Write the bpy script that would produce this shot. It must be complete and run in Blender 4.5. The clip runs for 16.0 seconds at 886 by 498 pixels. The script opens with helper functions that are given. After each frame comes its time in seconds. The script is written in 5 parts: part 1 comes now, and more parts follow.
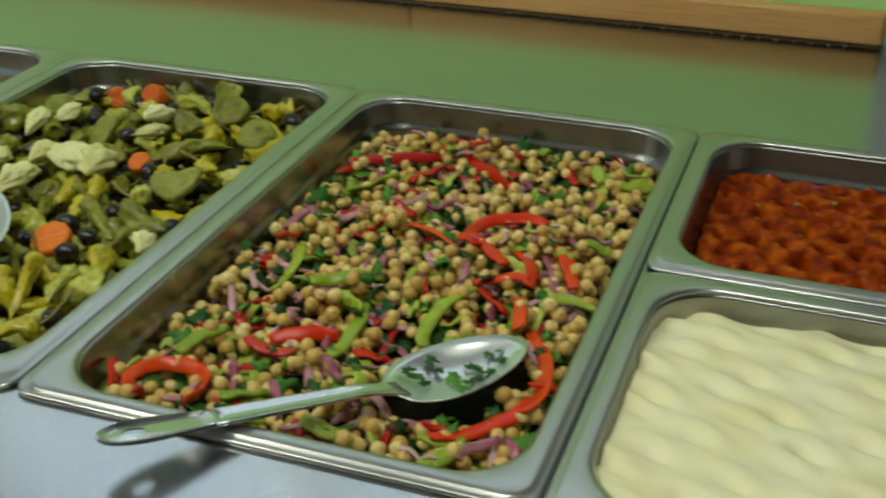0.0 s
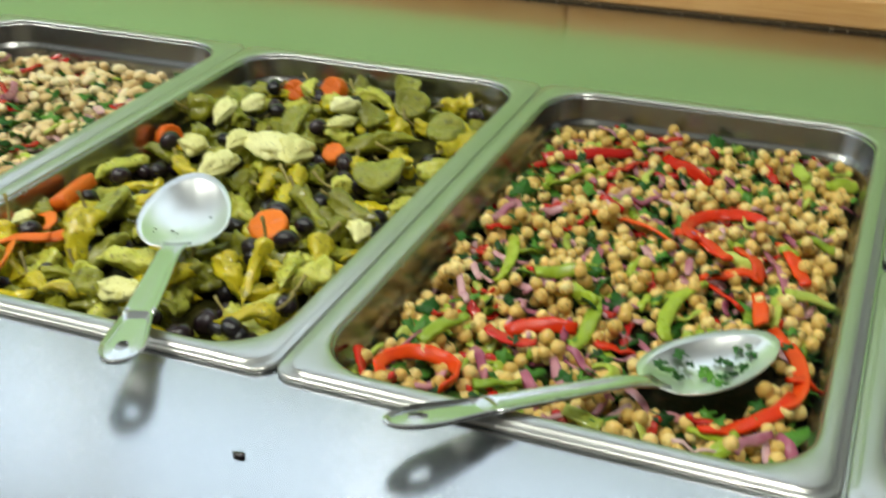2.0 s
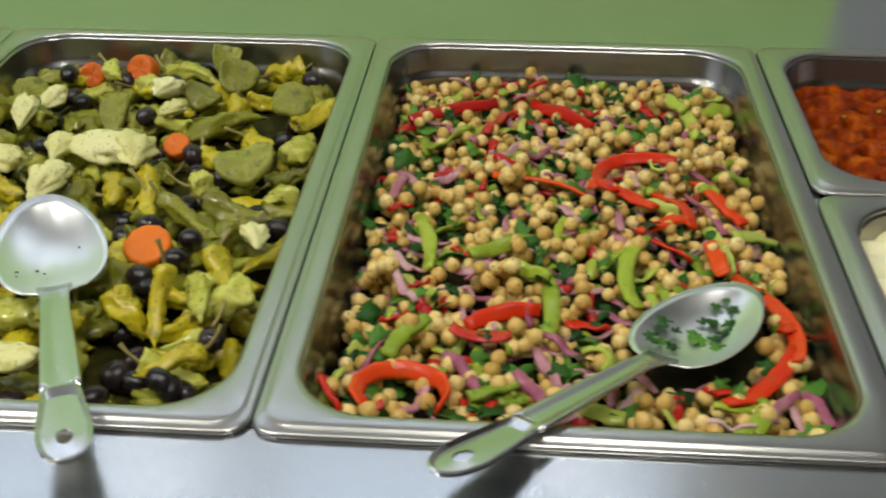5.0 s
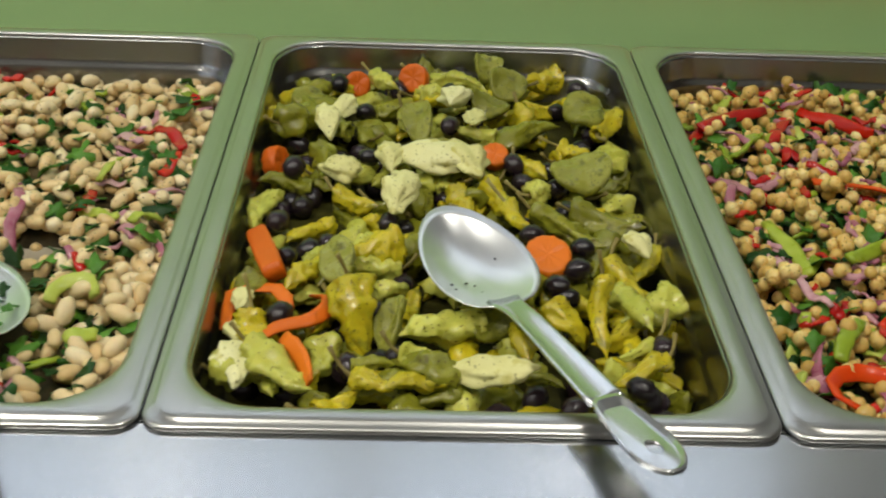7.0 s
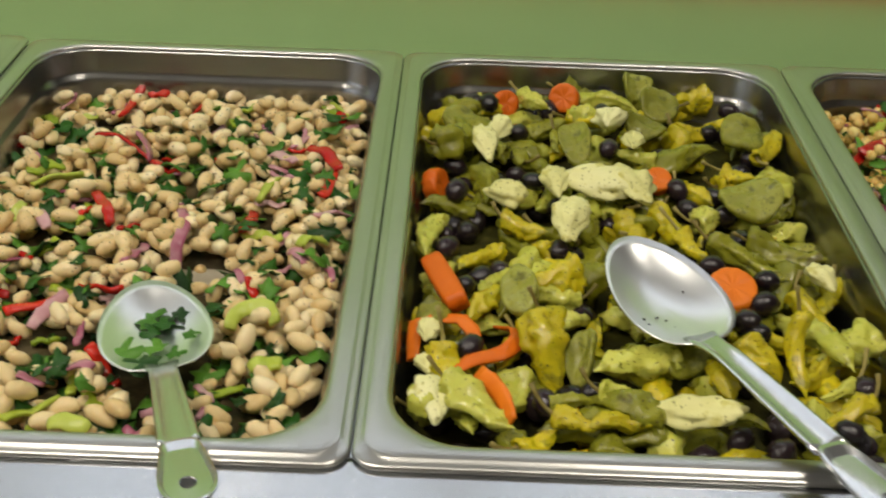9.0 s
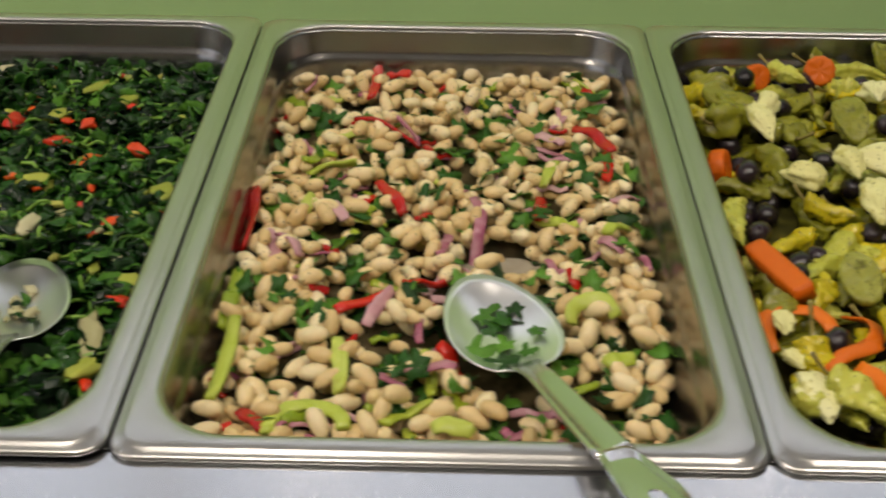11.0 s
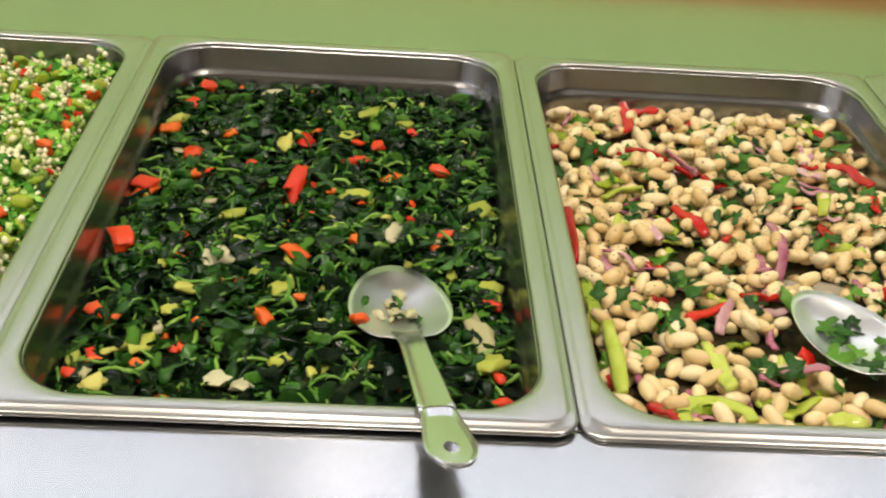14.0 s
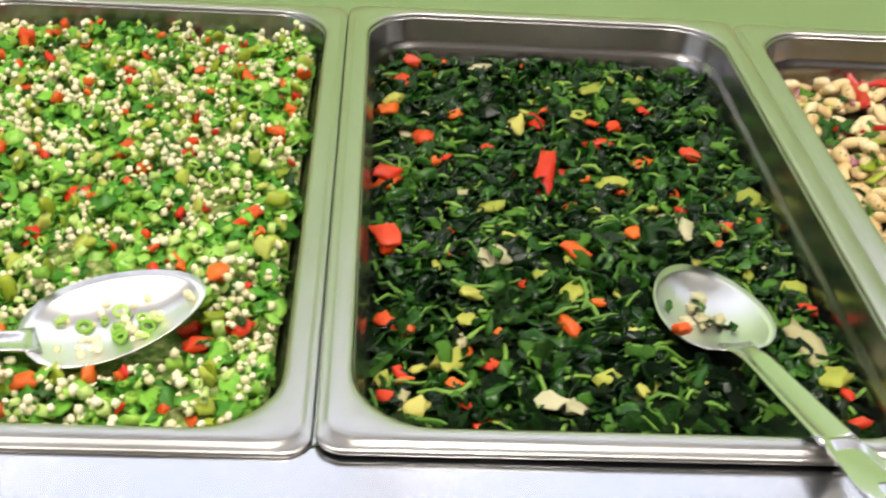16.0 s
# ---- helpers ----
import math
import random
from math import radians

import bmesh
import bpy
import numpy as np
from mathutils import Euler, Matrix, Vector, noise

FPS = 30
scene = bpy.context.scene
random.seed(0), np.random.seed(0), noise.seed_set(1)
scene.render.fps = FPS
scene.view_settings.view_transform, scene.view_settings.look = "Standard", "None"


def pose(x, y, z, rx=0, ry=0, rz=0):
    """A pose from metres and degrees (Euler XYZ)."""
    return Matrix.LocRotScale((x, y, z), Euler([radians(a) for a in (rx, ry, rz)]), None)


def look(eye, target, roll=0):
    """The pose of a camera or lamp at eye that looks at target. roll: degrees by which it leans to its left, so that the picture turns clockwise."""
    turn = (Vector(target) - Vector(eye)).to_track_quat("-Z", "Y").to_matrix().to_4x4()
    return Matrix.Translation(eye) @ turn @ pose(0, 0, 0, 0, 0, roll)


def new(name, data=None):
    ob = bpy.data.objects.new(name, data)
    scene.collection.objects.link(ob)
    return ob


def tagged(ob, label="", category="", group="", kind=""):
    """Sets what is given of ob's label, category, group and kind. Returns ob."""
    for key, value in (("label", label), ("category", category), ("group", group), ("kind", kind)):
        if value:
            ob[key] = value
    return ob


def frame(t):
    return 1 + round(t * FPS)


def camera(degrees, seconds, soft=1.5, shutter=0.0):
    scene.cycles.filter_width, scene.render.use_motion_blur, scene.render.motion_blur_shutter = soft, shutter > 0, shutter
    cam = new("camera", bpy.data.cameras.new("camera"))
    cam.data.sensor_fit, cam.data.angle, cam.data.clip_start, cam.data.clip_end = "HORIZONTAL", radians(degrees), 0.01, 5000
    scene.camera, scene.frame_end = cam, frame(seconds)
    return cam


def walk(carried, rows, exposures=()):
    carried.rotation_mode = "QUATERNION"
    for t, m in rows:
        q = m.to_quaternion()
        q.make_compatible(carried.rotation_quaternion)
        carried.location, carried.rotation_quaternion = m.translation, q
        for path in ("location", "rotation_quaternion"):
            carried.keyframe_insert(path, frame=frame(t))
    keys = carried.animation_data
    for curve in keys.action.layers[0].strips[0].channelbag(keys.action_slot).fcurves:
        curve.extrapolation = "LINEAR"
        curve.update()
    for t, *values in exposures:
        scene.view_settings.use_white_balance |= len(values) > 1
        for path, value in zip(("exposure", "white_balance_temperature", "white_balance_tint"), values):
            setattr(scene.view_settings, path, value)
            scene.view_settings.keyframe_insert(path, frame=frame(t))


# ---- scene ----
cam = camera(41.2, 16.0, soft=2.0, shutter=0.5)
PATH = [
    (0, (0.448, -0.460, 1.307), (-0.156, 1.195, 0.36), -0.4),
    (0.5, (0.407, -0.469, 1.305), (-0.26, 1.176, 0.384), 0.2),
    (1, (0.371, -0.489, 1.307), (-0.332, 1.156, 0.411), 0.3),
    (1.5, (0.332, -0.505, 1.302), (-0.393, 1.140, 0.425), 0.6),
    (2, (0.319, -0.507, 1.292), (-0.347, 1.132, 0.36), -0.3),
    (2.5, (0.315, -0.509, 1.283), (-0.188, 1.145, 0.277), -2),
    (3, (0.302, -0.515, 1.28), (-0.078, 1.177, 0.284), -1.4),
    (5.5, (0.038, -0.439, 1.281), (0.003, 1.258, 0.223), 0.4),
    (6, (-0.071, -0.439, 1.291), (-0.01, 1.246, 0.216), 1.4),
    (6.5, (-0.152, -0.443, 1.285), (-0.075, 1.255, 0.232), 2.2),
    (7, (-0.199, -0.461, 1.282), (-0.132, 1.253, 0.254), 2.5),
    (7.5, (-0.221, -0.479, 1.278), (-0.162, 1.243, 0.262), 2.5),
    (8, (-0.247, -0.472, 1.274), (-0.194, 1.253, 0.263), 3.6),
    (10.3, (-0.363, -0.409, 1.311), (-0.455, 1.254, 0.205), -0.8),
    (10.5, (-0.387, -0.415, 1.311), (-0.472, 1.243, 0.195), -0.7),
    (11, (-0.488, -0.420, 1.306), (-0.512, 1.241, 0.192), 0.6),
    (11.5, (-0.56, -0.426, 1.306), (-0.531, 1.245, 0.207), 1.9),
    (12, (-0.631, -0.430, 1.301), (-0.583, 1.248, 0.215), 1.8),
    (12.5, (-0.677, -0.443, 1.306), (-0.614, 1.249, 0.242), 2.4),
    (13, (-0.705, -0.459, 1.307), (-0.62, 1.239, 0.254), 3.2),
    (13.5, (-0.739, -0.475, 1.311), (-0.647, 1.237, 0.281), 3.8),
    (14, (-0.77, -0.489, 1.307), (-0.674, 1.222, 0.275), 4.3),
    (14.5, (-0.808, -0.473, 1.31), (-0.707, 1.224, 0.257), 4.8),
    (15, (-0.871, -0.442, 1.303), (-0.783, 1.251, 0.242), 3.7),
    (15.5, (-0.929, -0.425, 1.301), (-0.812, 1.255, 0.223), 3.9),
    (16, (-0.967, -0.408, 1.287), (-0.842, 1.254, 0.181), 4.3),
]
EXPOSURES = [(0.0, -0.98, 6000, -6), (0.7, -0.55, 6000, -6), (1.5, -0.15, 6000, -6), (2.2, -0.24, 5950, 4), (3.0, -0.32, 6000, 7), (5.5, -0.62, 6050, 9), (6.5, -0.70, 6100, 9), (8.0, -0.62, 6400, 9), (11.0, -0.80, 6700, 16), (12.5, -0.58, 6750, 16), (13.5, -0.26, 6700, 16), (14.0, -0.18, 6700, 16), (14.6, -0.26, 6600, 17), (16.0, 0.02, 6350, 18)]
walk(cam, [(t, look(eye, target, roll)) for t, eye, target, roll in PATH], EXPOSURES)

# ---- world, daylight, lamps ----
world = bpy.data.worlds.new("sky")
scene.world = world
world.use_nodes = True
wn = world.node_tree
sky = wn.nodes.new("ShaderNodeTexSky")
sky.sky_type, sky.sun_disc, sky.sun_elevation, sky.sun_rotation = "NISHITA", False, radians(40), radians(250)
wn.nodes["Background"].inputs["Strength"].default_value = 0.12
wn.links.new(sky.outputs["Color"], wn.nodes["Background"].inputs["Color"])

RIM = 0.900          # height of the pans' rims
DECK = 0.8942        # height of the steel counter top
WALL_Y = 0.857       # face of the wall behind the counter


def area_lamp(name, at, towards, sx, sy, watts, colour):
    data = bpy.data.lights.new(name, "AREA")
    data.shape, data.size, data.size_y, data.energy, data.color = "RECTANGLE", sx, sy, watts, colour
    ob = new(name, data)
    ob.matrix_world = look(at, towards)
    return ob


# daylight in the openings of the windows, and the tubes of the ceiling lights
area_lamp("daylight_north", (-0.9, 0.93, 1.83), (-0.9, -0.6, 1.62), 2.6, 0.52, 11.5, (0.90, 0.95, 1.0))
area_lamp("daylight_west", (-3.02, -0.9, 1.75), (0.0, -0.7, 1.2), 2.2, 1.1, 6, (0.88, 0.94, 1.0))
for lx in (-2.0, -0.85, 0.3):
    area_lamp("tube_light", (lx, -0.55, 2.655), (lx, -0.55, 0.0), 0.16, 1.1, 21.5, (1.0, 0.94, 0.81))


# ---- materials ----
def nodes_of(name):
    m = bpy.data.materials.new(name)
    m.use_nodes = True
    nt = m.node_tree
    return m, nt, nt.nodes["Principled BSDF"]


def link_ramp(nt, source, stops):
    r = nt.nodes.new("ShaderNodeValToRGB")
    while len(r.color_ramp.elements) < len(stops):
        r.color_ramp.elements.new(0.5)
    for e, (p, c) in zip(r.color_ramp.elements, stops):
        e.position, e.color = p, (*c, 1)
    nt.links.new(source, r.inputs["Fac"])
    return r.outputs["Color"]


def noise_node(nt, scale, detail=4, coord="Object", stretch=None):
    tc = nt.nodes.new("ShaderNodeTexCoord")
    n = nt.nodes.new("ShaderNodeTexNoise")
    n.inputs["Scale"].default_value, n.inputs["Detail"].default_value = scale, detail
    if stretch:
        mp = nt.nodes.new("ShaderNodeMapping")
        mp.inputs["Scale"].default_value = stretch
        nt.links.new(tc.outputs[coord], mp.inputs["Vector"])
        nt.links.new(mp.outputs["Vector"], n.inputs["Vector"])
    else:
        nt.links.new(tc.outputs[coord], n.inputs["Vector"])
    return n.outputs["Fac"]


def add_bump(nt, b, height, strength, distance):
    bump = nt.nodes.new("ShaderNodeBump")
    bump.inputs["Strength"].default_value, bump.inputs["Distance"].default_value = strength, distance
    nt.links.new(height, bump.inputs["Height"])
    nt.links.new(bump.outputs["Normal"], b.inputs["Normal"])


def math_node(nt, op, a, b):
    n = nt.nodes.new("ShaderNodeMath")
    n.operation = op
    for i, v in enumerate((a, b)):
        if isinstance(v, (int, float)):
            n.inputs[i].default_value = v
        else:
            nt.links.new(v, n.inputs[i])
    return n.outputs[0]


def mix_colour(nt, kind, fac, a, b):
    n = nt.nodes.new("ShaderNodeMix")
    n.data_type, n.blend_type = "RGBA", kind
    for i, v in ((0, fac), (6, a), (7, b)):
        if isinstance(v, (int, float)):
            n.inputs[i].default_value = v
        elif isinstance(v, tuple):
            n.inputs[i].default_value = (*v, 1)
        else:
            nt.links.new(v, n.inputs[i])
    return n.outputs[2]


def food(name, stops, spot=None, scale=180, rough=0.33, bump=0.25, sss=0.0, spread=0.35, fine=900, coat=0.0, spec=0.32, flecks=None):
    """A moist food: a colour by the piece, mottled by a coarse and a fine noise."""
    m, nt, b = nodes_of(name)
    info = nt.nodes.new("ShaderNodeObjectInfo")
    geo = nt.nodes.new("ShaderNodeNewGeometry")
    pick = math_node(nt, "FRACT", math_node(nt, "ADD", info.outputs["Random"], geo.outputs["Random Per Island"]), 0)
    coarse = noise_node(nt, scale, 3)
    fac = math_node(nt, "ADD", math_node(nt, "MULTIPLY", pick, 1 - spread), math_node(nt, "MULTIPLY", coarse, spread))
    col = link_ramp(nt, fac, stops)
    fine_n = noise_node(nt, fine, 2)
    if spot:
        mask = link_ramp(nt, noise_node(nt, scale * 1.7, 2), [(0.58, (0, 0, 0)), (0.70, (1, 1, 1))])
        col = mix_colour(nt, "MIX", mask, col, spot)
    if flecks:
        grit = link_ramp(nt, noise_node(nt, 420, 2, coord="Generated" if flecks[3] else "Object"), [(0.655, (0, 0, 0)), (0.69, (1, 1, 1))])
        col = mix_colour(nt, "MIX", grit, col, flecks[:3])
    nt.links.new(col, b.inputs["Base Color"])
    b.inputs["Specular IOR Level"].default_value = spec
    rr = nt.nodes.new("ShaderNodeMapRange")
    rr.inputs["To Min"].default_value, rr.inputs["To Max"].default_value = rough * 0.7, rough * 1.4
    nt.links.new(coarse, rr.inputs["Value"])
    nt.links.new(rr.outputs["Result"], b.inputs["Roughness"])
    if sss:
        b.inputs["Subsurface Weight"].default_value = sss
        b.inputs["Subsurface Radius"].default_value = (1.0, 0.6, 0.3)
        b.inputs["Subsurface Scale"].default_value = 0.003
    b.inputs["Coat Weight"].default_value = coat
    b.inputs["Coat Roughness"].default_value = 0.07
    add_bump(nt, b, math_node(nt, "ADD", coarse, math_node(nt, "MULTIPLY", fine_n, 0.35)), bump, 0.0015)
    return m


def steel(name, base, rough, stretch, grain=0.06, wave=0.0):
    m, nt, b = nodes_of(name)
    b.inputs["Metallic"].default_value = 1.0
    fine = noise_node(nt, 60, 5, stretch=stretch)
    blot = noise_node(nt, 9, 4)
    col = link_ramp(nt, blot, [(0.3, tuple(v * 0.93 for v in base)), (0.75, base)])
    nt.links.new(col, b.inputs["Base Color"])
    mix = math_node(nt, "ADD", math_node(nt, "MULTIPLY", fine, 0.5), math_node(nt, "MULTIPLY", blot, 0.5)) if grain else blot
    rr = nt.nodes.new("ShaderNodeMapRange")
    rr.inputs["To Min"].default_value, rr.inputs["To Max"].default_value = rough * 0.75, rough * 1.3
    nt.links.new(mix, rr.inputs["Value"])
    nt.links.new(rr.outputs["Result"], b.inputs["Roughness"])
    height = math_node(nt, "ADD", fine, math_node(nt, "MULTIPLY", blot, wave)) if wave else fine
    if grain:
        add_bump(nt, b, height, grain, 0.0006)
    return m


def paint(name, base, rough, scale=14, bump=0.12):
    m, nt, b = nodes_of(name)
    blot = noise_node(nt, scale * 0.2, 4)
    col = link_ramp(nt, blot, [(0.3, tuple(v * 0.94 for v in base)), (0.7, base)])
    nt.links.new(col, b.inputs["Base Color"])
    b.inputs["Roughness"].default_value = rough
    add_bump(nt, b, noise_node(nt, scale * 14, 3), bump, 0.001)
    return m


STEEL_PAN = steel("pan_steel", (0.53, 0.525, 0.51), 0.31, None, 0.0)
# shaded copy of the pan steel: darkness inside the basin painted into its tone
STEEL_BASIN = steel("shaded_pan_steel", (0.36, 0.355, 0.345), 0.25, None, 0.0)
STEEL_DECK = steel("deck_steel", (0.53, 0.54, 0.555), 0.215, (2, 60, 10), 0.008, 0.3)
STEEL_SPOON = steel("spoon_steel", (0.72, 0.73, 0.74), 0.23, None, 0.0)
# rougher, lighter copy of the spoon steel: caught overhead light painted into the bowls
STEEL_BOWL = steel("lit_spoon_steel", (0.88, 0.885, 0.89), 0.31, None, 0.0)
STEEL_DARK = steel("well_steel", (0.25, 0.25, 0.25), 0.5, (1, 1, 1))
LIME = paint("lime_paint", (0.60, 0.94, 0.36), 0.45)
WHITE_WALL = paint("white_paint", (0.74, 0.74, 0.72), 0.6)
GREY_WALL = paint("grey_paint", (0.50, 0.53, 0.56), 0.5)
# unseen room surfaces: dark ones cut fill light, cream brightens reflections in the lips
BEIGE_WALL = paint("darkened_wall_paint", (0.16, 0.13, 0.10), 0.7)
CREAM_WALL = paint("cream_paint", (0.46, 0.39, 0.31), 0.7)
FLOOR_TILE = paint("floor_paint", (0.14, 0.12, 0.10), 0.4)
CEILING = paint("ceiling_paint", (0.5, 0.5, 0.48), 0.8)
FRAME_WHITE = paint("frame_paint", (0.7, 0.7, 0.7), 0.4)

WOOD, _nt, _b = nodes_of("varnished_pine")
_g = noise_node(_nt, 22, 6, stretch=(0.7, 16, 16))
_k = noise_node(_nt, 5, 3, stretch=(1.2, 6, 6))
_f = math_node(_nt, "ADD", math_node(_nt, "MULTIPLY", _g, 0.6), math_node(_nt, "MULTIPLY", _k, 0.4))
_nt.links.new(link_ramp(_nt, _f, [(0.3, (0.54, 0.27, 0.075)), (0.5, (0.64, 0.36, 0.12)), (0.72, (0.72, 0.44, 0.17))]), _b.inputs["Base Color"])
_b.inputs["Roughness"].default_value = 0.35
add_bump(_nt, _b, _g, 0.15, 0.001)
DARK_GAP = paint("dark_sealant", (0.12, 0.08, 0.04), 0.7)

GLASS, _nt, _b = nodes_of("window_glass")
_b.inputs["Transmission Weight"].default_value = 1.0
_b.inputs["Roughness"].default_value = 0.02

DIFFUSER, _nt, _b = nodes_of("lamp_diffuser")
_b.inputs["Base Color"].default_value = (0.9, 0.85, 0.75, 1)
_b.inputs["Emission Color"].default_value = (1.0, 0.86, 0.68, 1)
_b.inputs["Emission Strength"].default_value = 4.0

CHICKPEA = food("chickpea_skin", [(0.1, (0.52, 0.32, 0.066)), (0.5, (0.76, 0.53, 0.16)), (0.9, (0.88, 0.71, 0.31))], spot=(0.60, 0.36, 0.08), scale=160, rough=0.28, sss=0.25, coat=0.25, flecks=(0.16, 0.13, 0.03, 0))
BEAN = food("white_bean_skin", [(0.1, (0.62, 0.43, 0.18)), (0.5, (0.80, 0.62, 0.32)), (0.9, (0.88, 0.76, 0.48))], scale=90, rough=0.34, sss=0.12, coat=0.25, flecks=(0.10, 0.07, 0.02, 0))
RED_PEPPER = food("red_pepper_skin", [(0.1, (0.46, 0.012, 0.003)), (0.5, (0.64, 0.034, 0.004)), (0.9, (0.74, 0.10, 0.008))], scale=90, rough=0.22, coat=0.1, spec=0.25)
DARK_RED = food("dark_red_pepper_skin", [(0.1, (0.36, 0.008, 0.008)), (0.9, (0.62, 0.025, 0.010))], scale=90, rough=0.22, coat=0.3)
GREEN_PEPPER = food("green_pepper_flesh", [(0.1, (0.17, 0.26, 0.014)), (0.5, (0.34, 0.43, 0.030)), (0.9, (0.54, 0.60, 0.13))], scale=70, rough=0.28, coat=0.2)
ONION = food("red_onion_flesh", [(0.1, (0.16, 0.015, 0.06)), (0.35, (0.36, 0.10, 0.16)), (0.65, (0.58, 0.33, 0.35)), (0.95, (0.68, 0.54, 0.48))], scale=70, rough=0.28, spread=0.6, coat=0.2)
PARSLEY = food("parsley_leaf", [(0.1, (0.005, 0.026, 0.004)), (0.5, (0.022, 0.100, 0.009)), (0.9, (0.13, 0.32, 0.030))], scale=200, rough=0.35)
# near-black: the shade between the chickpeas is put into this bed's colour
CHICK_BED = food("shaded_chickpea_bed", [(0.3, (0.006, 0.010, 0.003)), (0.55, (0.016, 0.014, 0.005)), (0.8, (0.05, 0.03, 0.012))], scale=110, rough=0.5, bump=1.0, spread=0.9, spec=0.08)
# bean bed darkened to hold the shade of the gaps in its colour
BEAN_BED = food("shaded_bean_bed", [(0.3, (0.012, 0.018, 0.005)), (0.55, (0.045, 0.034, 0.015)), (0.8, (0.16, 0.12, 0.06))], scale=60, rough=0.5, bump=0.6, spread=0.9, spec=0.08)
POOL = food("bare_patch_tone", [(0.2, (0.34, 0.30, 0.22)), (0.8, (0.46, 0.42, 0.33))], scale=60, rough=0.16, bump=0.1, spread=0.9, spec=0.5)
OLIVE = food("black_olive_skin", [(0.1, (0.006, 0.005, 0.006)), (0.9, (0.028, 0.016, 0.020))], scale=120, rough=0.2, bump=0.12, coat=0.4)
CARROT = food("pickled_carrot_flesh", [(0.1, (0.62, 0.11, 0.004)), (0.9, (0.80, 0.20, 0.010))], scale=60, rough=0.35, bump=0.3)
CAULI = food("cauliflower_flesh", [(0.1, (0.62, 0.58, 0.20)), (0.5, (0.76, 0.73, 0.33)), (0.9, (0.84, 0.82, 0.48))], spot=(0.60, 0.55, 0.16), scale=60, rough=0.4, bump=0.5, spread=0.6, flecks=(0.20, 0.18, 0.05, 0))
PEPPERONCINI = food("pickled_pepper_skin", [(0.1, (0.34, 0.29, 0.010)), (0.5, (0.58, 0.48, 0.012)), (0.9, (0.78, 0.66, 0.022))], spot=(0.30, 0.27, 0.014), scale=55, rough=0.24, bump=0.55, spread=0.7, coat=0.48, sss=0.2, flecks=(0.10, 0.09, 0.012, 0))
CHILLI = food("pale_chilli_skin", [(0.1, (0.40, 0.41, 0.035)), (0.9, (0.68, 0.67, 0.14))], spot=(0.34, 0.34, 0.03), scale=50, rough=0.25, bump=0.5, spread=0.6, coat=0.45, sss=0.15, flecks=(0.10, 0.09, 0.012, 0))
GHERKIN = food("gherkin_skin", [(0.1, (0.070, 0.072, 0.006)), (0.5, (0.25, 0.25, 0.016)), (0.9, (0.48, 0.48, 0.06))], spot=(0.11, 0.10, 0.011), scale=45, rough=0.26, bump=0.6, spread=0.75, coat=0.42, flecks=(0.07, 0.06, 0.01, 0))
# mass below the pickles, its colour darkened to paint shade into the gaps
PICKLE_BED = food("shaded_pickle_bed", [(0.3, (0.010, 0.009, 0.003)), (0.55, (0.045, 0.042, 0.008)), (0.8, (0.13, 0.11, 0.02))], scale=50, rough=0.5, bump=1.0, spread=0.9, spec=0.08)
SLICE = food("gherkin_slice_flesh", [(0.1, (0.11, 0.115, 0.010)), (0.5, (0.25, 0.25, 0.028)), (0.9, (0.42, 0.43, 0.09))], spot=(0.12, 0.12, 0.012), scale=70, rough=0.26, bump=0.7, spread=0.7, coat=0.3, flecks=(0.08, 0.07, 0.01, 0))
STEM = food("pepper_stem", [(0.1, (0.17, 0.13, 0.03)), (0.9, (0.34, 0.28, 0.08))], rough=0.5)
SPINACH = food("cooked_spinach_leaf", [(0.10, (0.002, 0.008, 0.003)), (0.45, (0.004, 0.019, 0.004)), (0.68, (0.018, 0.080, 0.009)), (0.95, (0.10, 0.27, 0.03))], scale=110, rough=0.15, bump=0.9, spread=0.5, coat=0.0, spec=0.32, fine=400)
FRESH = food("bright_spinach_leaf", [(0.1, (0.02, 0.085, 0.008)), (0.9, (0.12, 0.32, 0.03))], scale=110, rough=0.18, bump=0.6, coat=0.0)
STALK = food("spinach_stalk", [(0.1, (0.05, 0.17, 0.015)), (0.9, (0.24, 0.44, 0.06))], scale=90, rough=0.28, coat=0.2)
CELERY = food("celery_flesh", [(0.1, (0.22, 0.27, 0.03)), (0.6, (0.42, 0.45, 0.07)), (0.9, (0.62, 0.57, 0.15))], scale=90, rough=0.3)
PALE_ONION = food("cooked_onion_flesh", [(0.1, (0.36, 0.33, 0.15)), (0.9, (0.58, 0.55, 0.34))], scale=90, rough=0.3)
# almost black green: shade among the leaves, painted as the bed's colour
SPINACH_BED = food("shaded_spinach_bed", [(0.25, (0.002, 0.005, 0.002)), (0.75, (0.006, 0.016, 0.004))], scale=110, rough=0.5, bump=1.0, spread=0.9, spec=0.08)
DICE_RED = food("diced_pepper_flesh", [(0.1, (0.55, 0.012, 0.006)), (0.5, (0.70, 0.06, 0.008)), (0.9, (0.76, 0.18, 0.015))], scale=90, rough=0.28, coat=0.2)
GRAIN = food("couscous_grain", [(0.1, (0.72, 0.66, 0.36)), (0.9, (0.90, 0.87, 0.62))], scale=200, rough=0.4, bump=0.2)
HERB = food("chopped_herb", [(0.05, (0.02, 0.10, 0.010)), (0.4, (0.065, 0.27, 0.020)), (0.7, (0.19, 0.48, 0.04)), (0.95, (0.40, 0.66, 0.13))], scale=150, rough=0.3, spread=0.3)
SCALLION = food("green_onion_flesh", [(0.1, (0.14, 0.36, 0.03)), (0.5, (0.32, 0.56, 0.07)), (0.9, (0.62, 0.76, 0.28))], scale=120, rough=0.3, coat=0.15)
